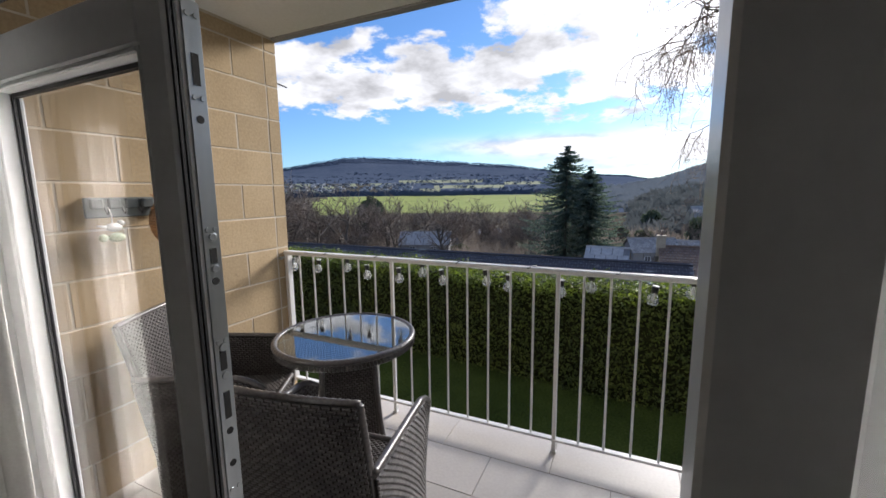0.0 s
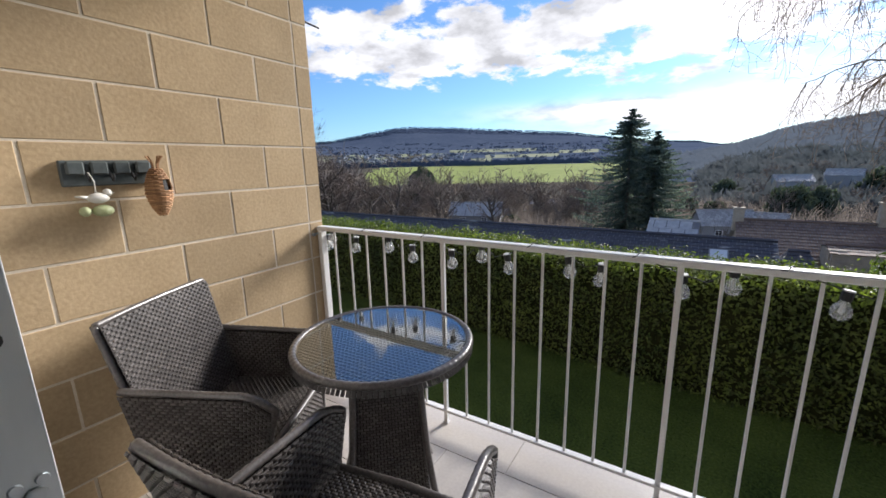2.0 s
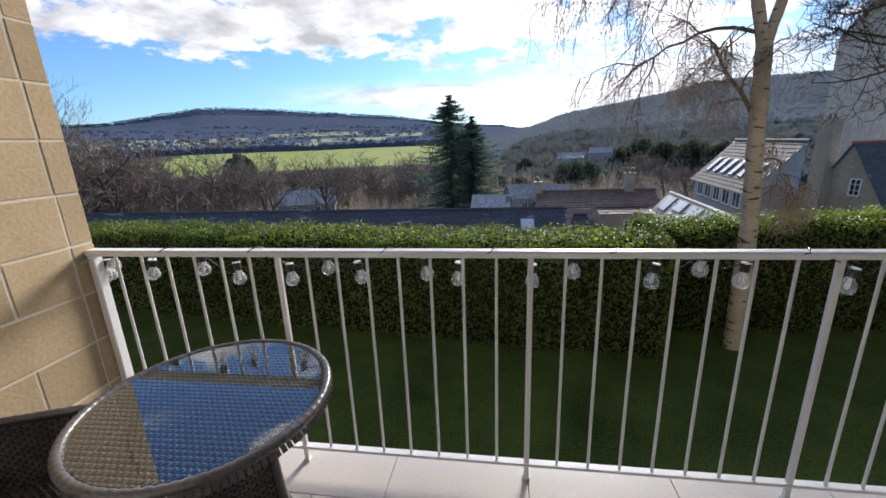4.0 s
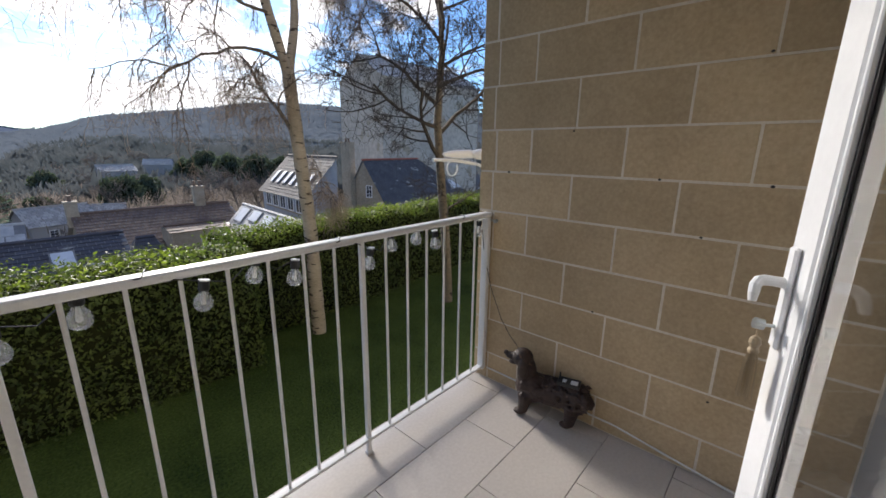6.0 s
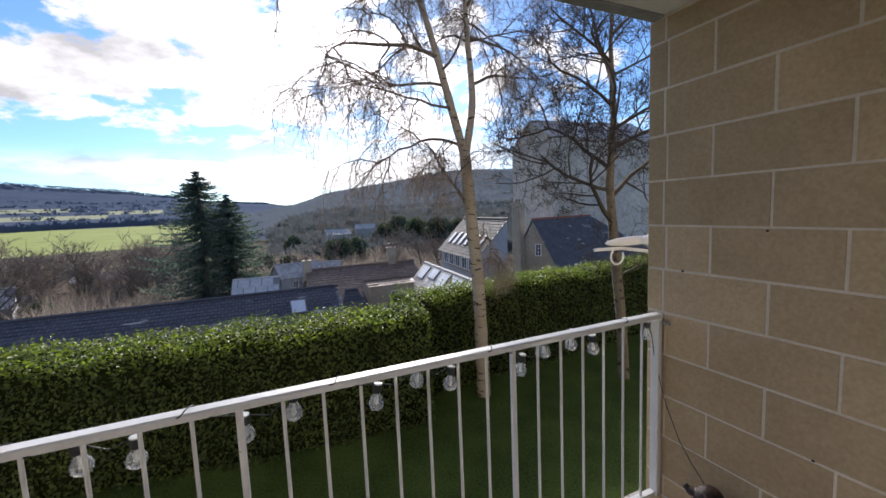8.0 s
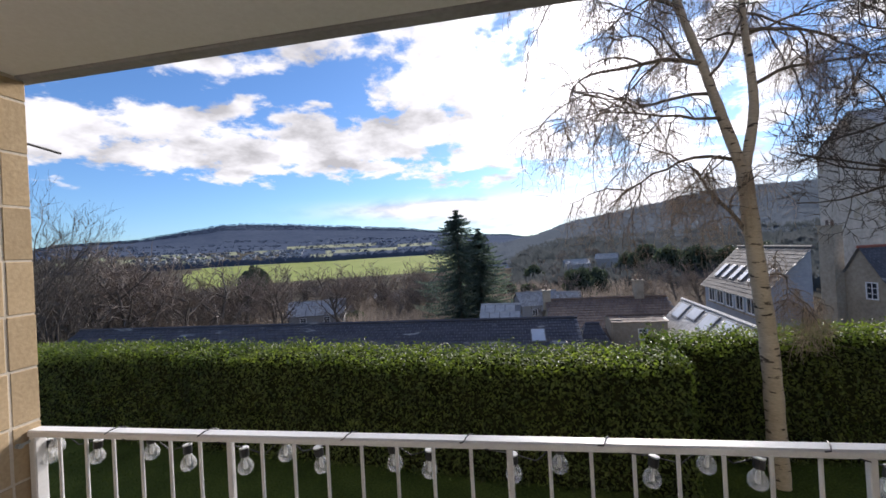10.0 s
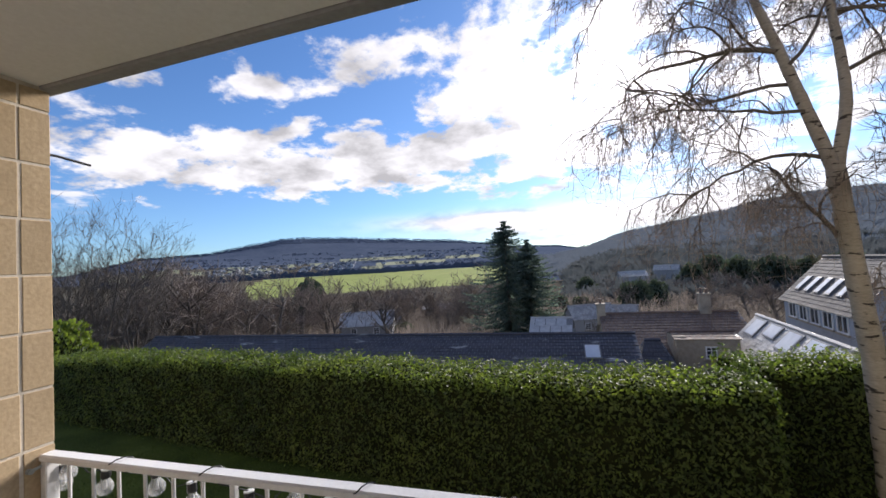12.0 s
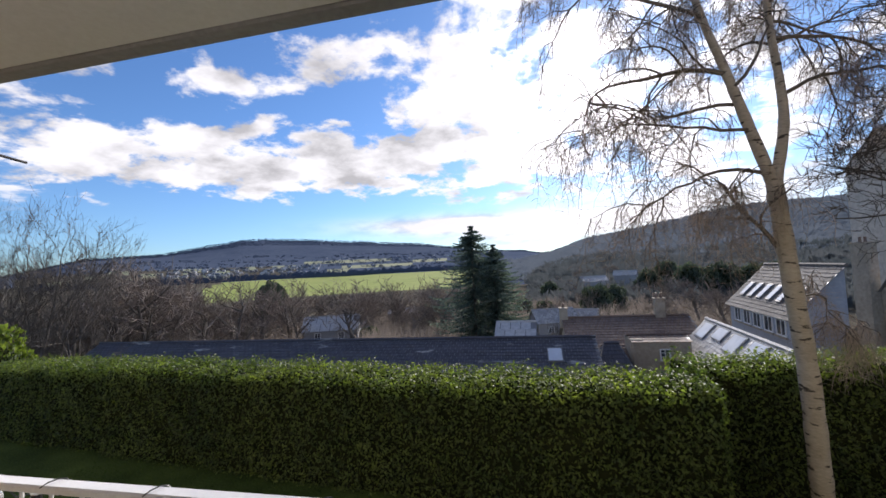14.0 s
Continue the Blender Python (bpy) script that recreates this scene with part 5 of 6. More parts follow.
# ---- birch and the dark tree by the hedge ----
def birch():
    t = thing("birch_tree", (6.42, 6.5, -2.8), 0, "silver birch with two stems and hanging leafless twigs", "tree")
    o = Vector((6.42, 6.5, -2.8))
    rng = random.Random(12)
    trunk, limbs, twigs = Geo(), Geo(), Geo()

    def smooth(pts, n=6):
        pts = [Vector(p) for p in pts]
        out = []
        for i in range(len(pts) - 1):
            a, b, c, d = pts[max(i - 1, 0)], pts[i], pts[i + 1], pts[min(i + 2, len(pts) - 1)]
            for k in range(n):
                s = k / n
                out.append(0.5 * (2 * b + (c - a) * s + (2 * a - 5 * b + 4 * c - d) * s * s + (3 * b - a - 3 * c + d) * s ** 3))
        return out + [pts[-1]]

    low = smooth([(6.42, 6.5, -3.0), (6.40, 6.5, -2.0), (6.37, 6.5, -0.4), (6.24, 6.5, 1.3), (6.13, 6.5, 2.85)])
    left = smooth([(6.13, 6.5, 2.75), (5.78, 6.48, 3.95), (5.50, 6.45, 4.9), (5.18, 6.42, 5.95), (4.95, 6.4, 7.4), (4.7, 6.3, 9.2), (4.6, 6.2, 10.6)])
    right = smooth([(6.15, 6.5, 2.80), (6.36, 6.52, 3.8), (6.37, 6.55, 4.6), (6.30, 6.55, 5.6), (6.34, 6.6, 7.4), (6.5, 6.6, 9.4), (6.5, 6.7, 11.0)])
    for pts, r0, r1 in ((low, 0.165, 0.125), (left, 0.10, 0.02), (right, 0.092, 0.02)):
        trunk.tube([p - o for p in pts], [(r0 + (r1 - r0) * k / (len(pts) - 1)) * (1 + 0.05 * math.sin(k * 2.3)) for k in range(len(pts))], 12, False)

    def hang(p, ln):
        """A pendulous twig with short side shoots."""
        d = Vector((rng.gauss(0, 0.35), rng.gauss(0, 0.35), -0.3))
        pts = [p.copy()]
        steps = 6
        for k in range(steps):
            d = (d + Vector((rng.gauss(0, 0.22), rng.gauss(0, 0.22), -0.38))).normalized()
            p = p + d * ln / steps
            pts.append(p.copy())
            if rng.random() < 0.75:
                e = p + Vector((rng.gauss(0, 0.13), rng.gauss(0, 0.13), rng.uniform(-0.13, 0.06)))
                twigs.tube([p, p.lerp(e, 0.5) + Vector((0, 0, 0.015)), e], [0.0026, 0.0022, 0.0026], 3, False)
        twigs.tube(pts, taper(0.0040, 0.0022, len(pts)), 3, False)

    def bough(p, d, ln, r, droop, depth):
        pts = limb(rng, p, d, ln, 10, droop, 0.19)
        limbs.tube(pts, taper(r, max(0.0045, r * 0.22), len(pts)), 6 if r > 0.02 else 4, False)
        n = len(pts)
        if depth:
            for k in range(6):
                i = rng.randrange(1, n - 1)
                v = (pts[i] - pts[i - 1]).normalized()
                s = v.orthogonal().normalized()
                s.rotate(Matrix.Rotation(rng.uniform(0, 6.283), 3, v))
                bough(pts[i], v * 0.7 + s * 0.75, ln * rng.uniform(0.38, 0.6), max(0.008, r * 0.5), droop - 0.25, depth - 1)
        for k in range(4 if depth else 5):
            i = rng.randrange(1, n)
            hang(pts[i], rng.uniform(0.25, 0.85))

    named = (((5.55, 6.45, 4.75), (-0.85, -0.1, 0.45), 2.6, 0.045, -0.55), ((5.72, 6.46, 4.2), (-1.0, 0.05, 0.05), 2.5, 0.034, -0.1),
             ((5.85, 6.46, 3.75), (-0.9, -0.2, 0.0), 2.2, 0.030, -0.35), ((6.12, 6.5, 2.95), (-0.8, 0.1, 0.55), 2.0, 0.036, -1.0),
             ((6.22, 6.5, 1.6), (-0.5, 0.1, 0.75), 1.5, 0.040, -0.5), ((5.62, 6.4, 4.5), (0.6, -0.2, 0.65), 1.9, 0.030, -0.2),
             ((6.37, 6.55, 4.3), (0.8, 0.1, 0.5), 2.3, 0.038, -0.4), ((6.32, 6.55, 5.3), (0.9, -0.1, 0.25), 2.4, 0.034, -0.5),
             ((5.25, 6.4, 5.75), (-0.9, 0.15, 0.5), 2.4, 0.040, -0.7), ((5.05, 6.4, 6.6), (-0.9, -0.3, 0.6), 2.5, 0.036, -0.8),
             ((6.3, 6.55, 5.9), (0.7, -0.3, 0.6), 2.4, 0.036, -0.7), ((6.25, 6.5, 0.9), (0.7, 0.0, 0.5), 1.3, 0.020, -0.5))
    for p, d, ln, r, droop in named:
        bough(Vector(p) - o, Vector(d), ln * (1.3 if d[0] < 0 else 1.1), r, droop, 2)
    for pts in (left, right):
        for k in range(12):
            i = rng.randrange(int(len(pts) * 0.45), len(pts))
            a = rng.uniform(0, 6.283)
            bough(pts[i] - o, Vector((math.cos(a), math.sin(a) * 0.8, rng.uniform(0.25, 0.8))), rng.uniform(1.4, 2.6), 0.028, -0.8, 2 if k % 2 else 1)
    part("trunk", trunk, M_BIRCH, t, "pale bark with dark patches", True)
    part("branch", limbs, M_BARK, t)
    part("twig_crown", twigs, M_BIRCHTWIG, t, "fine hanging twigs")


birch()


M_MOTTLED = material("mottled_brown_bark", (0.10, 0.085, 0.065), (0.22, 0.19, 0.15), 0.9, 12, 1.5, 0.6, specks=(0.04, 0.035, 0.03), speck_scale=6.0, speck_at=0.58, depth=0.008)


M_DARKBARK = material("near_black_branch_bark", (0.042, 0.036, 0.032), (0.098, 0.086, 0.075), 0.95, 18, 2, 0.5, depth=0.006, gloss=0.15)


def dark_tree():
    t = thing("bare_hedge_tree", (9.95, 5.6, -2.8), 0, "leafless dark tree with crooked spreading limbs by the hedge", "tree")
    o = Vector((9.95, 5.6, -2.8))
    rng = random.Random(77)
    wood, twigs, pale = Geo(), Geo(), Geo()
    line = [Vector(p) - o for p in ((9.97, 5.6, -3.0), (9.85, 5.6, -1.2), (9.62, 5.6, 0.6), (9.46, 5.6, 2.0), (9.60, 5.6, 3.6), (9.5, 5.6, 5.2), (9.7, 5.6, 7.4))]
    pale.tube(line, [0.14, 0.125, 0.115, 0.10, 0.075, 0.05, 0.02], 10, False)
    for p, d, ln, r in (((9.5, 5.6, 1.2), (-0.85, -0.1, 0.55), 1.9, 0.06), ((9.46, 5.6, 1.7), (0.8, -0.2, 0.6), 2.2, 0.07), ((9.5, 5.6, 2.4), (-0.8, 0.2, 0.5), 1.9, 0.055),
                        ((9.55, 5.6, 2.9), (0.9, 0.1, 0.35), 2.1, 0.055), ((9.6, 5.6, 3.5), (-0.6, -0.2, 0.8), 2.1, 0.05), ((9.55, 5.6, 4.0), (0.6, 0.2, 0.8), 2.1, 0.05),
                        ((9.5, 5.6, 4.8), (-0.7, 0.0, 0.6), 1.9, 0.04), ((9.55, 5.6, 5.4), (0.7, 0.0, 0.7), 1.9, 0.04), ((9.7, 5.6, 0.2), (-0.8, -0.3, 0.2), 1.2, 0.03), ((9.75, 5.6, -0.2), (0.7, -0.3, 0.3), 1.2, 0.03), ((9.48, 5.6, 1.9), (-0.95, -0.2, 0.25), 2.2, 0.05), ((9.5, 5.6, 2.7), (-0.7, -0.5, 0.45), 2.0, 0.045),
                        ((9.55, 5.6, 3.3), (0.8, -0.4, 0.5), 2.0, 0.045), ((9.6, 5.6, 3.8), (-0.9, 0.1, 0.4), 2.0, 0.045), ((9.52, 5.6, 4.5), (0.9, -0.2, 0.3), 1.8, 0.035), ((9.6, 5.6, 6.2), (-0.5, 0.3, 0.7), 1.6, 0.03)):
        grow(rng, wood, twigs, Vector(p) - o, Vector(d), ln, r, 4 if r > 0.04 else 3, 0.6, 0.2, 0.0055)
    part("trunk", pale, M_MOTTLED, t, "mottled brown bark", True)
    part("branch", wood, M_DARKBARK, t)
    part("crown", twigs, M_DARKBARK, t, "dense bare twigs")


dark_tree()


# ---- hedges ----
def hedge(name, a, b, deep, z_top, z_low, seed, label, per=520, crest=((0.0, 0.0), (1.0, 0.0))):
    """A clipped laurel hedge from a to b along its front foot: dark core and a coat of leaves."""
    rs = np.random.RandomState(seed)
    a, b = np.array(a, float), np.array(b, float)
    along = b - a
    ln = np.hypot(*along)
    along = along / ln
    back = np.array([-along[1], along[0]])
    if back[1] < 0:
        back = -back
    h = z_top - z_low

    def swell(s, w):
        return 0.05 * np.sin(s * 1.3 + seed) * np.cos(w * 2.1) + 0.035 * np.sin(s * 3.7 + w * 4)

    def rise(s):
        """Uneven height of the clipped top along the hedge."""
        return np.interp(s / ln, [c[0] for c in crest], [c[1] for c in crest])

    t = thing(name, (0, 0, 0), 0, label, "hedge")
    # The hull's dark colour stands in for shade between the leaves.
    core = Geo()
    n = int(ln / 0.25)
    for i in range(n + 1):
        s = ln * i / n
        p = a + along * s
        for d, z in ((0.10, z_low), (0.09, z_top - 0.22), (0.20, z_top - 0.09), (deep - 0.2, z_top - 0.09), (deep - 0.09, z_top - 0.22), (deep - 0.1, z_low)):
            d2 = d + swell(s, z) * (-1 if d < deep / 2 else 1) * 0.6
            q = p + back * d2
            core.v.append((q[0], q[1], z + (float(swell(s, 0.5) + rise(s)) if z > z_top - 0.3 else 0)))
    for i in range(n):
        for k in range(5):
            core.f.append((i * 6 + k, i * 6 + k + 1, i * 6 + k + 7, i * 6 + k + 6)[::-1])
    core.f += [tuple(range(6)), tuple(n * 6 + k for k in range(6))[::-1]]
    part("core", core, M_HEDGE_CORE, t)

    V, F = [], []
    areas = (("front", ln * h), ("top", ln * deep), ("end0", deep * h), ("end1", deep * h))
    for where, area in areas:
        m = int(area * per * (1.25 if where == "top" else 1.0))
        s, w = rs.uniform(0, ln, m), rs.uniform(0, 1, m)
        lift = rs.normal(0, 0.05, m)
        if where == "front":
            z = z_low + w * h
            d = -swell(s, z) + lift + 0.10 * np.clip((z - z_top + 0.18) / 0.18, 0, 1) ** 2
            z = z_low + w * (h + rise(s))
            nrm = np.stack([np.full(m, -back[0]), np.full(m, -back[1]), np.full(m, 0.25)], 1)
        elif where == "top":
            d = w * deep
            z = z_top + rise(s) + swell(s, 0.5) + lift * 1.3 - 0.10 * (np.clip((0.16 - d) / 0.16, 0, 1) ** 2 + np.clip((d - deep + 0.16) / 0.16, 0, 1) ** 2)
            nrm = np.tile([0, 0, 1.0], (m, 1))
        else:
            z = z_low + w * h
            d = rs.uniform(0, deep, m)
            s = np.full(m, 0.0 if where == "end0" else ln) + lift
            z = z + w * rise(s)
            sg = -1 if where == "end0" else 1
            nrm = np.tile([along[0] * sg, along[1] * sg, 0.2], (m, 1))
        p = np.stack([a[0] + along[0] * s + back[0] * d, a[1] + along[1] * s + back[1] * d, z], 1)
        nrm = nrm + rs.normal(0, 0.55, (m, 3))
        nrm /= np.linalg.norm(nrm, axis=1)[:, None]
        ax = rs.normal(0, 1, (m, 3)) + [0, 0, -0.5 if where == "front" else 0.2]
        ax -= nrm * (ax * nrm).sum(1)[:, None]
        ax /= np.linalg.norm(ax, axis=1)[:, None]
        sd = np.cross(nrm, ax)
        L = rs.uniform(0.055, 0.105, m)[:, None]
        wd = L * rs.uniform(0.21, 0.29, m)[:, None]
        base = len(V) and sum(len(v) for v in V) or 0
        quad = np.stack([p, p + ax * L * 0.5 + sd * wd + nrm * L * 0.10, p + ax * L, p + ax * L * 0.5 - sd * wd + nrm * L * 0.10], 1).reshape(-1, 3)
        V.append(quad)
        idx = base + 4 * np.arange(m)
        F.append(np.stack([idx, idx + 1, idx + 2], 1))
        F.append(np.stack([idx, idx + 2, idx + 3], 1))
    me = bpy.data.meshes.new("foliage")
    me.from_pydata(np.concatenate(V).tolist(), [], np.concatenate(F).tolist())
    me.materials.append(M_LEAF)
    me.update()
    fol = new("foliage", me)
    fol.parent = t
    tagged(fol, "glossy green laurel leaves", "", "", "stuff")
    return t


hedge("laurel_hedge", (-17.0, 8.45), (4.85, 5.90), 1.45, -0.47, -2.8, 2, "clipped glossy laurel hedge along the lawn",
      crest=((0.0, -0.55), (0.137, -0.29), (0.284, -0.16), (0.50, -0.09), (0.78, -0.11), (0.88, -0.12), (0.96, -0.02), (1.0, 0.0)))
hedge("laurel_hedge", (4.90, 7.05), (17.0, 8.0), 1.2, -0.42, -2.8, 3, "darker clipped hedge set back behind the birch")

# grass blades on the lawn
rs = np.random.RandomState(11)
m = 60000
gx, gy = rs.uniform(-9, 13, m), rs.uniform(0.6, 7.6, m)
hh = rs.uniform(0.02, 0.055, m)
ang = rs.uniform(0, 6.283, m)
w = 0.006
ox, oy = np.cos(ang) * w, np.sin(ang) * w
v = np.stack([np.stack([gx - ox, gy - oy, np.full(m, -2.802)], 1), np.stack([gx + ox, gy + oy, np.full(m, -2.802)], 1),
              np.stack([gx + rs.normal(0, 0.02, m), gy + rs.normal(0, 0.02, m), -2.8 + hh], 1)], 1).reshape(-1, 3)
stuff("grass", v.tolist(), np.arange(3 * m).reshape(-1, 3).tolist(), M_BLADE, "short mown lawn grass", "grass")


# ---- houses ----
M_SLATES = material("dark_slate_roof", (0.045, 0.047, 0.062), (0.085, 0.088, 0.108), 0.72, 6, 0.8, 0.5, specks=(0.34, 0.34, 0.34), speck_scale=0.9, speck_at=0.655, depth=0.02, island=0.18, stretch=(0.5, 2.4, 2.4))
M_PANTILE = material("brown_clay_tiles", (0.11, 0.075, 0.06), (0.19, 0.135, 0.105), 0.8, 6, 0.8, 0.5, depth=0.02, island=0.22)
M_PALESLATE = material("pale_stone_tiles", (0.25, 0.245, 0.24), (0.42, 0.41, 0.40), 0.36, 5, 0.9, 0.5, depth=0.02, island=0.22)
M_STONETILE = material("grey_brown_stone_tiles", (0.055, 0.052, 0.052), (0.15, 0.142, 0.136), 0.9, 5, 0.9, 0.5, depth=0.02, island=0.22)
M_RUBBLE = material("grey_rubble_stone", (0.27, 0.235, 0.185), (0.44, 0.39, 0.31), 0.95, 5, 0.5, 0.7, depth=0.03, gloss=0.1)
M_TOWER = material("stained_grey_render", (0.35, 0.325, 0.285), (0.60, 0.55, 0.485), 0.95, 2.5, 0.22, 0.5, depth=0.02, specks=(0.36, 0.32, 0.25), speck_scale=0.5, speck_at=0.62, gloss=0.1)
M_LEAD = material("grey_lead", (0.12, 0.125, 0.135), (0.2, 0.205, 0.215), 0.5, 10, 2, 0.3)
M_WINGLASS = material("dark_window_glass", (0.03, 0.035, 0.045), (0.05, 0.055, 0.07), 0.06, 5, 1, 0.0)
# Pale base colour paints the reflected sky into the roof glass.
M_SKYLIGHT = material("roof_glass_sky_tint", (0.50, 0.54, 0.60), (0.62, 0.66, 0.72), 0.12, 2, 0.5, 0.0)
M_REDTILE = material("red_ridge_tiles", (0.26, 0.075, 0.05), (0.36, 0.12, 0.08), 0.8, 8, 1, 0.4)
M_DORMER = material("pale_blue_cladding", (0.24, 0.275, 0.34), (0.36, 0.40, 0.47), 0.6, 6, 0.8, 0.2)


def tiled_slope(g, p0, p1, q0, q1, rows, cols, rng, lift=0.03):
    """Overlapping roof tiles between the eaves p0-p1 and the ridge q0-q1."""
    p0, p1, q0, q1 = (Vector(p) for p in (p0, p1, q0, q1))
    n = (p1 - p0).cross(q0 - p0).normalized()
    if n.z < 0:
        n = -n
    for j in range(rows):
        v0, v1 = j / rows, min(1.0, (j + 1.12) / rows)
        for i in range(cols):
            o = 0.5 * (j % 2)
            u0, u1 = max(0.0, (i - o) / cols), min(1.0, (i + 1 - o) / cols - 0.08 / cols)
            if u1 <= u0:
                continue
            a, b = p0.lerp(p1, u0), p0.lerp(p1, u1)
            c, d = q0.lerp(q1, u0), q0.lerp(q1, u1)
            h = lift * rng.uniform(0.7, 1.3)
            up = [a.lerp(c, v0) + n * h, b.lerp(d, v0) + n * h, b.lerp(d, v1) + n * 0.004, a.lerp(c, v1) + n * 0.004]
            dn = [up[0] - n * (h - 0.002), up[1] - n * (h - 0.002)]
            g.add(up + dn, [(0, 1, 2, 3), (4, 5, 1, 0)])


def house(name, at, turn, length, width, eave, ridge, wall_mat, roof_mat, label, hip=0.0, rows=14, cols=40, over=0.25, ridge_mat=None, low=-14.0, mono=False):
    """A gabled or hipped house; local x runs along its ridge from the near gable, local y away from the front eaves."""
    t = thing(name, (at[0], at[1], 0), turn, label, "house")
    g = Geo()
    y0, y1, ym = 0.0, width, width / 2
    vs = [(0, y0, low), (length, y0, low), (length, y1, low), (0, y1, low), (0, y0, eave), (length, y0, eave), (length, y1, eave), (0, y1, eave), (hip, ym, ridge), (length - hip, ym, ridge)]
    if mono:
        vs = [(0, y0, low), (length, y0, low), (length, ym, low), (0, ym, low), (0, y0, eave), (length, y0, eave), (length, ym, ridge), (0, ym, ridge)]
        g.add(vs, [(0, 1, 5, 4), (1, 2, 6, 5), (2, 3, 7, 6), (3, 0, 4, 7)])
    else:
        g.add(vs, [(0, 1, 5, 4), (1, 2, 6, 5), (2, 3, 7, 6), (3, 0, 4, 7), (4, 8, 7), (5, 6, 9)])
    part("wall", g, wall_mat, t)
    rng = random.Random(len(name) + int(length * 10))
    roof = Geo()
    k = over / (width / 2)
    dz = (ridge - eave) * k
    e0, e1 = (-over * (hip == 0), y0 - over, eave - dz), (length + over * (hip == 0), y0 - over, eave - dz)
    r0, r1 = (hip - over * (hip == 0), ym, ridge + 0.03), (length - hip + over * (hip == 0), ym, ridge + 0.03)
    b0, b1 = (e0[0], y1 + over, eave - dz), (e1[0], y1 + over, eave - dz)
    if mono:
        roof.add([e0, e1, r1, r0], [(0, 1, 2, 3)])
    else:
        roof.add([e0, e1, r1, r0, b0, b1], [(0, 1, 2, 3), (5, 4, 3, 2)] + ([(4, 0, 3), (1, 5, 2)] if hip else []))
    rp = part("roof", roof, M_LEAD, t)
    tl = Geo()
    tiled_slope(tl, e0, e1, r0, r1, rows, cols, rng)
    if hip:
        tiled_slope(tl, b0, e0, r0, r0, rows, max(4, cols // 4), rng)
        tiled_slope(tl, e1, b1, r1, r1, rows, max(4, cols // 4), rng)
    ts = part("roof_tiles", tl, roof_mat, rp)
    ts["kind"] = "stuff"
    rg = Geo()
    rg.tube([Vector(r0) + Vector((0, 0, 0.02)), Vector(r0).lerp(Vector(r1), 0.5) + Vector((0, 0, 0.03)), Vector(r1) + Vector((0, 0, 0.02))], 0.11, 6)
    part("ridge", rg, ridge_mat or roof_mat, rp)
    return t


def house_window(t, x, y, z, w, h, axis="front", glass=None, bars=(1, 2)):
    """A window with frame, sill and bars on the front (facing -y) or on the near gable (facing -x)."""
    f = Geo()
    d = 0.06
    fr = 0.07

    def bx(g, u0, u1, z0, z1, out):
        if axis == "front":
            g.box((u0, y - out, z0), (u1, y + 0.02, z1))
        else:
            g.box((x - out, u0, z0), (x + 0.02, u1, z1))

    c = x if axis == "front" else y
    bx(f, c - w / 2, c - w / 2 + fr, z, z + h, d)
    bx(f, c + w / 2 - fr, c + w / 2, z, z + h, d)
    bx(f, c - w / 2 + fr, c + w / 2 - fr, z, z + fr, d)
    bx(f, c - w / 2 + fr, c + w / 2 - fr, z + h - fr, z + h, d)
    for k in range(bars[0]):
        u = c - w / 2 + w * (k + 1) / (bars[0] + 1)
        bx(f, u - 0.02, u + 0.02, z + fr, z + h - fr, d - 0.015)
    for k in range(bars[1]):
        v = z + h * (k + 1) / (bars[1] + 1)
        bx(f, c - w / 2 + fr, c + w / 2 - fr, v - 0.02, v + 0.02, d - 0.02)
    win = part("window", f, M_UPVC, t)
    p = Geo()
    bx(p, c - w / 2 + fr, c + w / 2 - fr, z + fr, z + h - fr, 0.012)
    part("pane", p, glass or M_WINGLASS, win)
    s = Geo()
    bx(s, c - w / 2 - 0.08, c + w / 2 + 0.08, z - 0.09, z, 0.12)
    part("sill", s, M_RUBBLE, win)


def chimney(t, x, y, z0, z1, w=0.7, d=0.5, pots=2):
    g = Geo()
    g.box((x - w / 2, y - d / 2, z0), (x + w / 2, y + d / 2, z1), 0.02)
    g.box((x - w / 2 - 0.06, y - d / 2 - 0.06, z1), (x + w / 2 + 0.06, y + d / 2 + 0.06, z1 + 0.12), 0.02)
    ch = part("chimney", g, M_RUBBLE, t)
    for k in range(pots):
        g = Geo()
        px = x - w / 2 + w * (k + 0.5) / pots
        g.lathe([(0.11, 0), (0.09, 0.1), (0.085, 0.32), (0.11, 0.36)], (px, y, z1 + 0.12), 10)
        part("pot", g, M_PANTILE, ch)


def roof_window(t, lo, hi, eave, ridge, width, mat=M_SKYLIGHT):
    """A skylight on the front slope: lo and hi are (x, y) on plan."""
    s = (ridge - eave) / (width / 2)
    n = Vector((0, -s, 1)).normalized()
    c = [Vector((x, y, eave + s * y)) for x, y in ((lo[0], lo[1]), (hi[0], lo[1]), (hi[0], hi[1]), (lo[0], hi[1]))]
    fr, gl = Geo(), Geo()
    fr.add([p + n * 0.02 for p in c] + [p + n * 0.10 for p in c], [(4, 5, 6, 7), (0, 1, 5, 4), (1, 2, 6, 5), (2, 3, 7, 6), (3, 0, 4, 7)])
    w = part("roof_window", fr, M_LEAD, t)
    m = (c[0] + c[2]) / 2
    q = [m + (p - m) * 0.86 + n * 0.106 for p in c]
    gl.add(q + [p + n * 0.01 for p in q], [(4, 5, 6, 7), (0, 1, 5, 4), (1, 2, 6, 5), (2, 3, 7, 6), (3, 0, 4, 7)])
    part("pane", gl, mat, w)


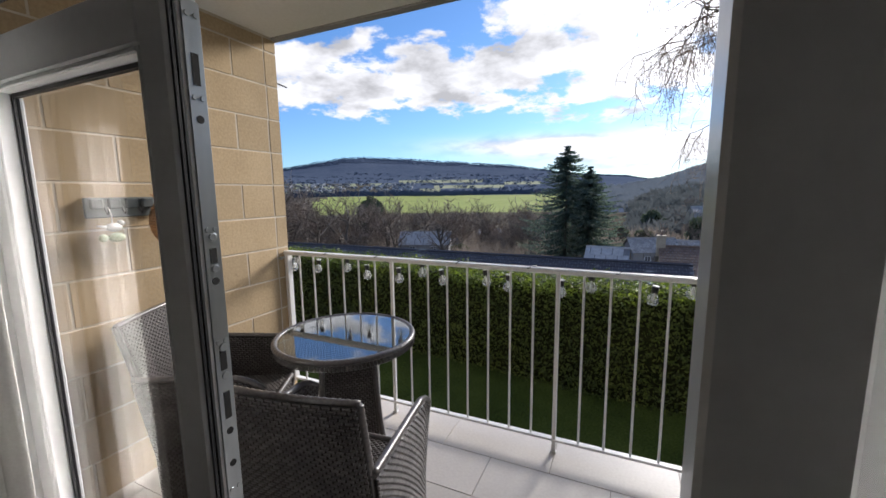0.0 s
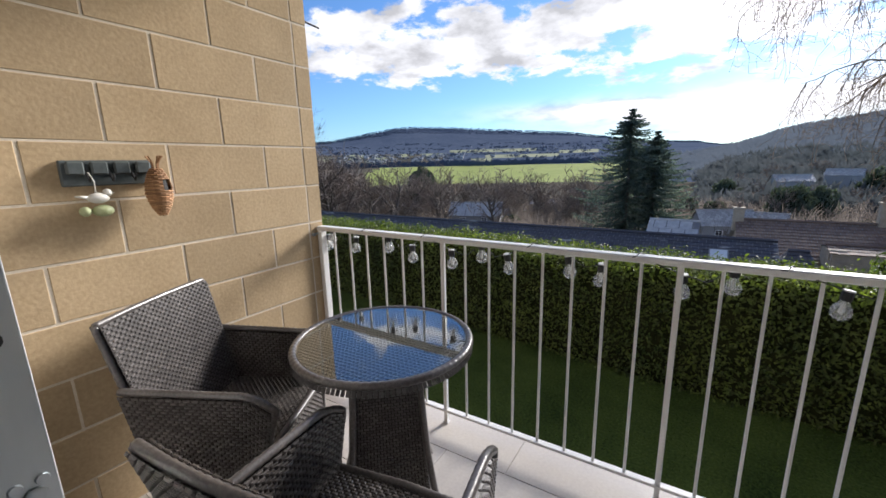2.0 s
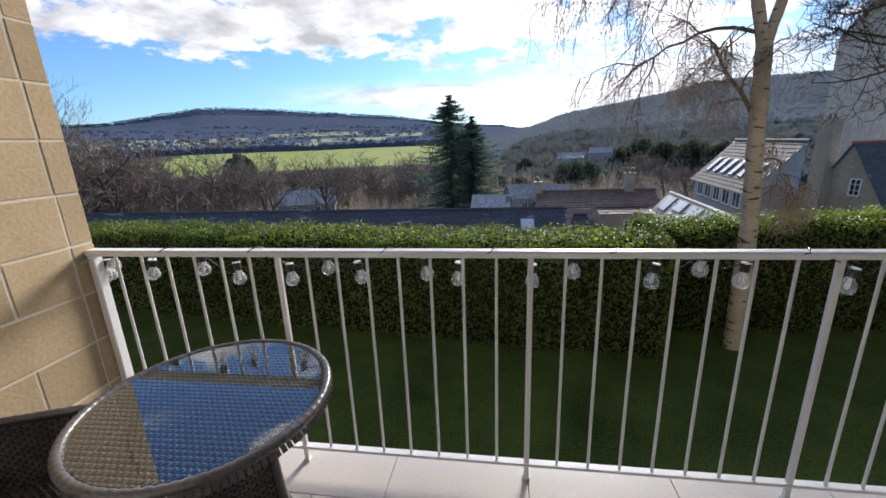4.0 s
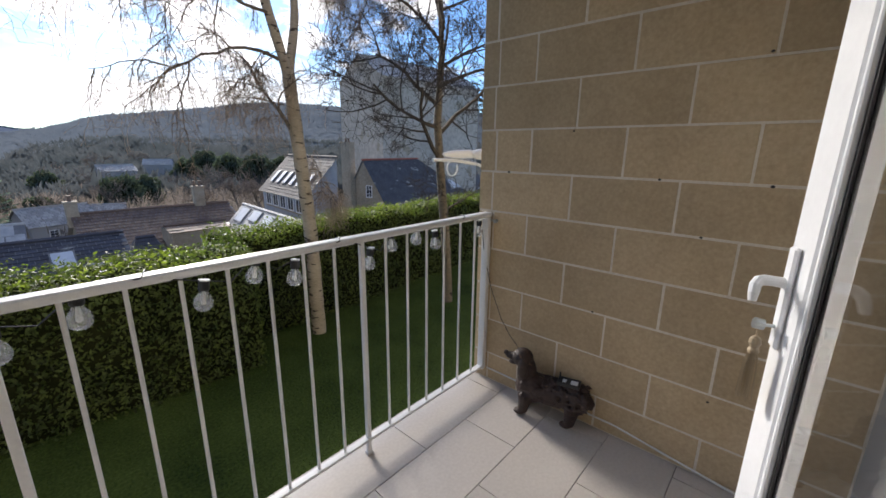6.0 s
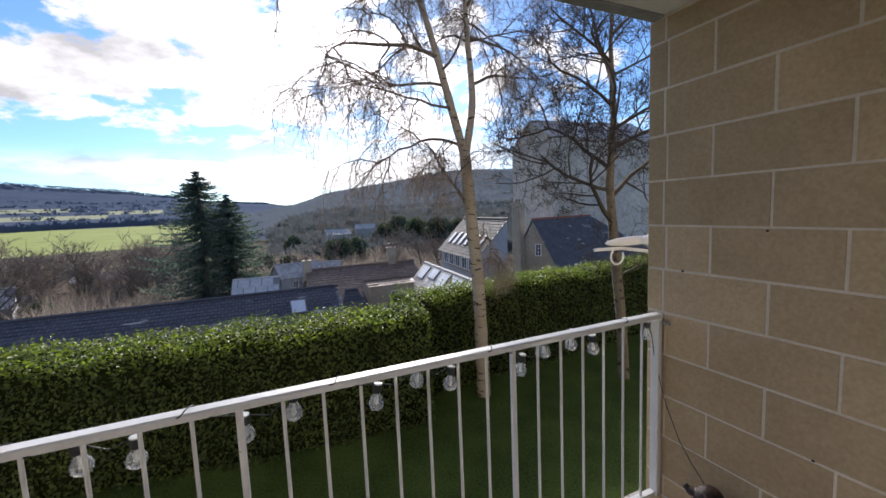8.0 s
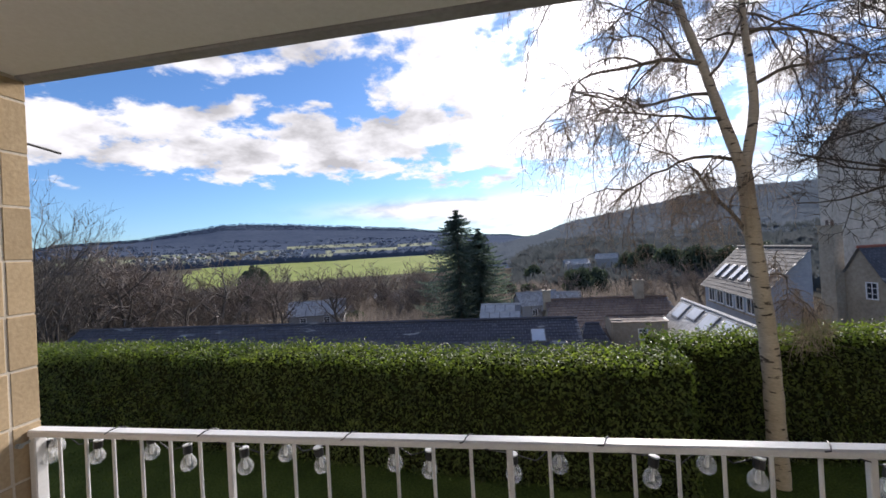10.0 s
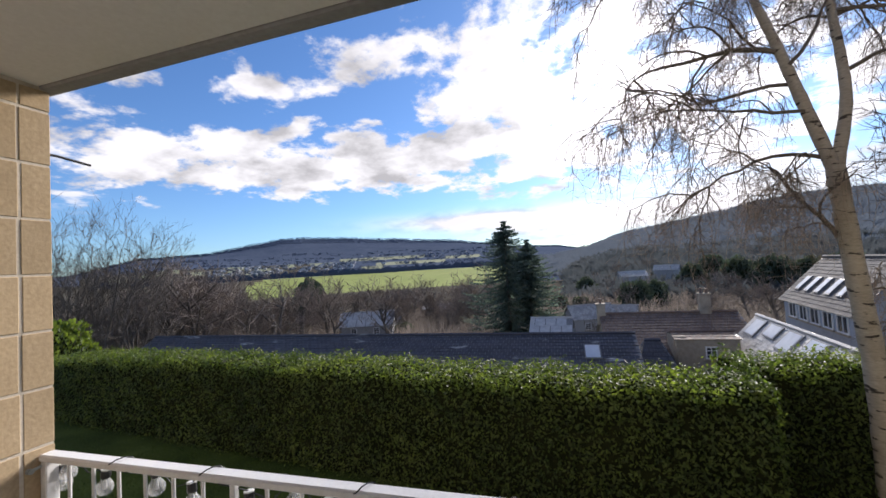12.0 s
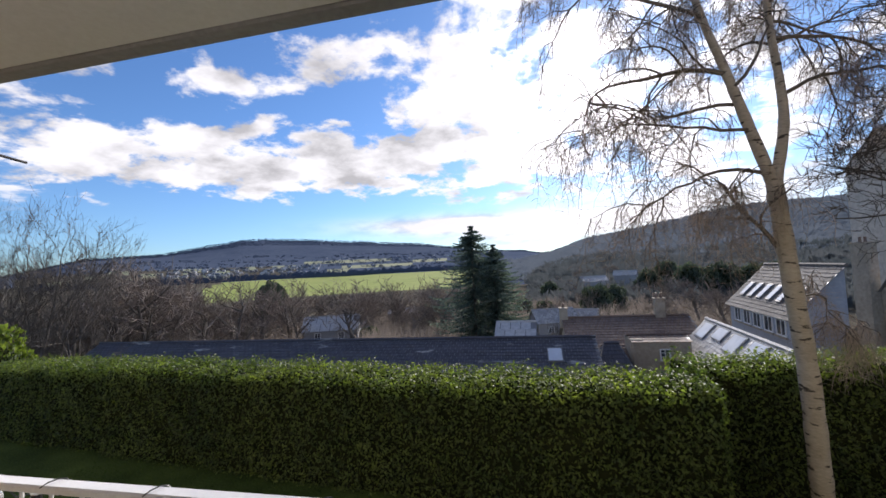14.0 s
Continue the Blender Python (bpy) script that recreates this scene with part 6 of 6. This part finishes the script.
# long slate-roofed range just behind the hedge
ln = house("slate_roofed_range", (-30.6, 19.2), 0.0, 36.2, 9.6, -5.62, -2.90, M_RUBBLE, M_SLATES, "long low range with a dark slate roof behind the hedge", rows=22, cols=110, hip=0.0)
roof_window(ln, (33.55, 2.95), (34.42, 3.95), -5.62, -2.90, 9.6)
# stone cottage with a clay-tiled roof
ct = house("stone_cottage", (4.9, 27.6), 0.0, 8.8, 9.0, -5.0, -2.85, M_RUBBLE, M_PANTILE, "stone cottage with a brown tiled roof", rows=16, cols=36)
chimney(ct, 7.0, 4.5, -3.6, -1.55)
chimney(ct, -0.1, 4.5, -3.6, -2.1, 0.6, 0.6, 1)
wg = house("stone_cottage_wing", (8.55, 26.6), 0.0, 3.4, 2.2, -3.72, -3.5, M_RUBBLE, M_PANTILE, "flat-fronted stone wing with a sash window", rows=3, cols=10, over=0.1)
house_window(wg, 1.85, 0.0, -4.92, 0.62, 0.75)
chimney(wg, 0.25, 0.6, -4.2, -3.72, 0.6, 0.6, 0)
lt = house("slate_outhouse", (5.9, 24.6), 0.0, 2.5, 3.4, -5.3, -3.75, M_RUBBLE, M_SLATES, "small slate-roofed outhouse between the cottages", rows=9, cols=10, hip=0.8)
# converted house with skylights and a lean-to of pale tiles
b3 = house("skylight_house", (16.5, 31.5), -96.7, 8.5, 4.8, -1.75, 0.75, M_DORMER, M_STONETILE, "old house with a row of skylights in its grey roof", rows=14, cols=34, mono=True)
for k in range(6):
    roof_window(b3, (0.7 + 1.3 * k, 0.45), (1.3 + 1.3 * k, 1.25), -1.75, 0.75, 4.8)
for k in range(5):
    house_window(b3, 1.4 + 1.5 * k, 0.0, -3.0, 1.1, 0.95, "front", None, (1, 0))
lean = house("lean_to_roof", (12.3, 29.4), -95.0, 12.0, 3.4, -4.6, -2.75, M_RUBBLE, M_PALESLATE, "lean-to with a pale stone-tiled roof and glass panels", rows=12, cols=48, over=0.15, mono=True)
for k in range(5):
    roof_window(lean, (0.5 + 2.3 * k, 1.0 if k % 2 else 0.75), (2.1 + 2.3 * k, 1.6), -4.6, -2.75, 3.4)
# gabled slate house with red ridge
sg = house("slate_gabled_house", (26.9, 27.9), 12.7, 24.0, 5.8, -4.25, 0.30, M_RUBBLE, M_SLATES, "stone house with a steep slate roof and red ridge tiles", rows=26, cols=70, ridge_mat=M_REDTILE)
house_window(sg, 0.0, 2.35, -3.3, 0.75, 1.2, "gable")
house_window(sg, 0.0, 2.7, -6.6, 0.75, 1.0, "gable")
chimney(sg, -0.35, 4.6, -12.0, 1.9, 0.8, 1.1, 2)
roof_window(sg, (13.8, 0.5), (17.6, 1.35), -4.25, 0.30, 5.8, M_SKYLIGHT)
# tall rendered building
tw = house("tall_rendered_mill", (30.9, 33.3), -6.0, 15.0, 9.1, 9.0, 11.6, M_TOWER, M_PALESLATE, "tall blank-walled rendered mill with a shallow roof", hip=0.0, rows=10, cols=40, over=0.12)
# further cottages half hidden by trees
for a, r, ang, l, w, h in ((-29.6, 74, 14, 6, 4.5, 2.4), (-26.9, 72, -10, 4.5, 4, 2.2), (1.5, 62, 20, 6.5, 4.5, 2.6), (4.8, 66, -15, 5, 4.5, 2.4), (7.8, 150, 10, 9, 6, 6), (11.6, 165, -20, 8, 6, 7.0)):
    x, y, z = at_polar(a, r)
    hs = house("valley_cottage", (x, y), ang, l, w, z + h, z + h + 1.7, M_TOWN, M_PALESLATE, "pale cottage half hidden among bare trees", rows=8, cols=14, low=z - 2)
    house_window(hs, l * 0.3, 0.0, z + 0.9, 0.9, 1.0)
    house_window(hs, l * 0.7, 0.0, z + 0.9, 0.9, 1.0)
M_WHITEROOF = material("white_sheet_roof", (0.32, 0.33, 0.34), (0.52, 0.53, 0.54), 0.6, 3, 0.6, 0.2)
wr = house("white_roofed_outbuilding", (-1.1, 38.6), -4.0, 3.6, 3.4, -5.35, -4.2, M_TOWN, M_WHITEROOF, "small outbuilding with a white sheet roof", rows=2, cols=4, low=-12)
house_window(wr, 1.2, 0.0, -6.4, 0.7, 0.8)
wr = house("white_roofed_outbuilding", (-30.6, 52.0), 18.0, 8.0, 5.0, -6.6, -4.9, M_TOWN, M_WHITEROOF, "long outbuilding with a white sheet roof", rows=2, cols=6, low=-14)
house_window(wr, 2.2, 0.0, -8.0, 0.9, 1.0)
house_window(wr, 5.6, 0.0, -8.0, 0.9, 1.0)
x, y, z = at_polar(-15.5, 100)
house("long_low_shed", (x - 8, y), 4, 17, 6, z + 2.6, z + 3.5, M_TOWN, M_PALESLATE, "long low shed among bare trees", rows=6, cols=30, low=z - 2)
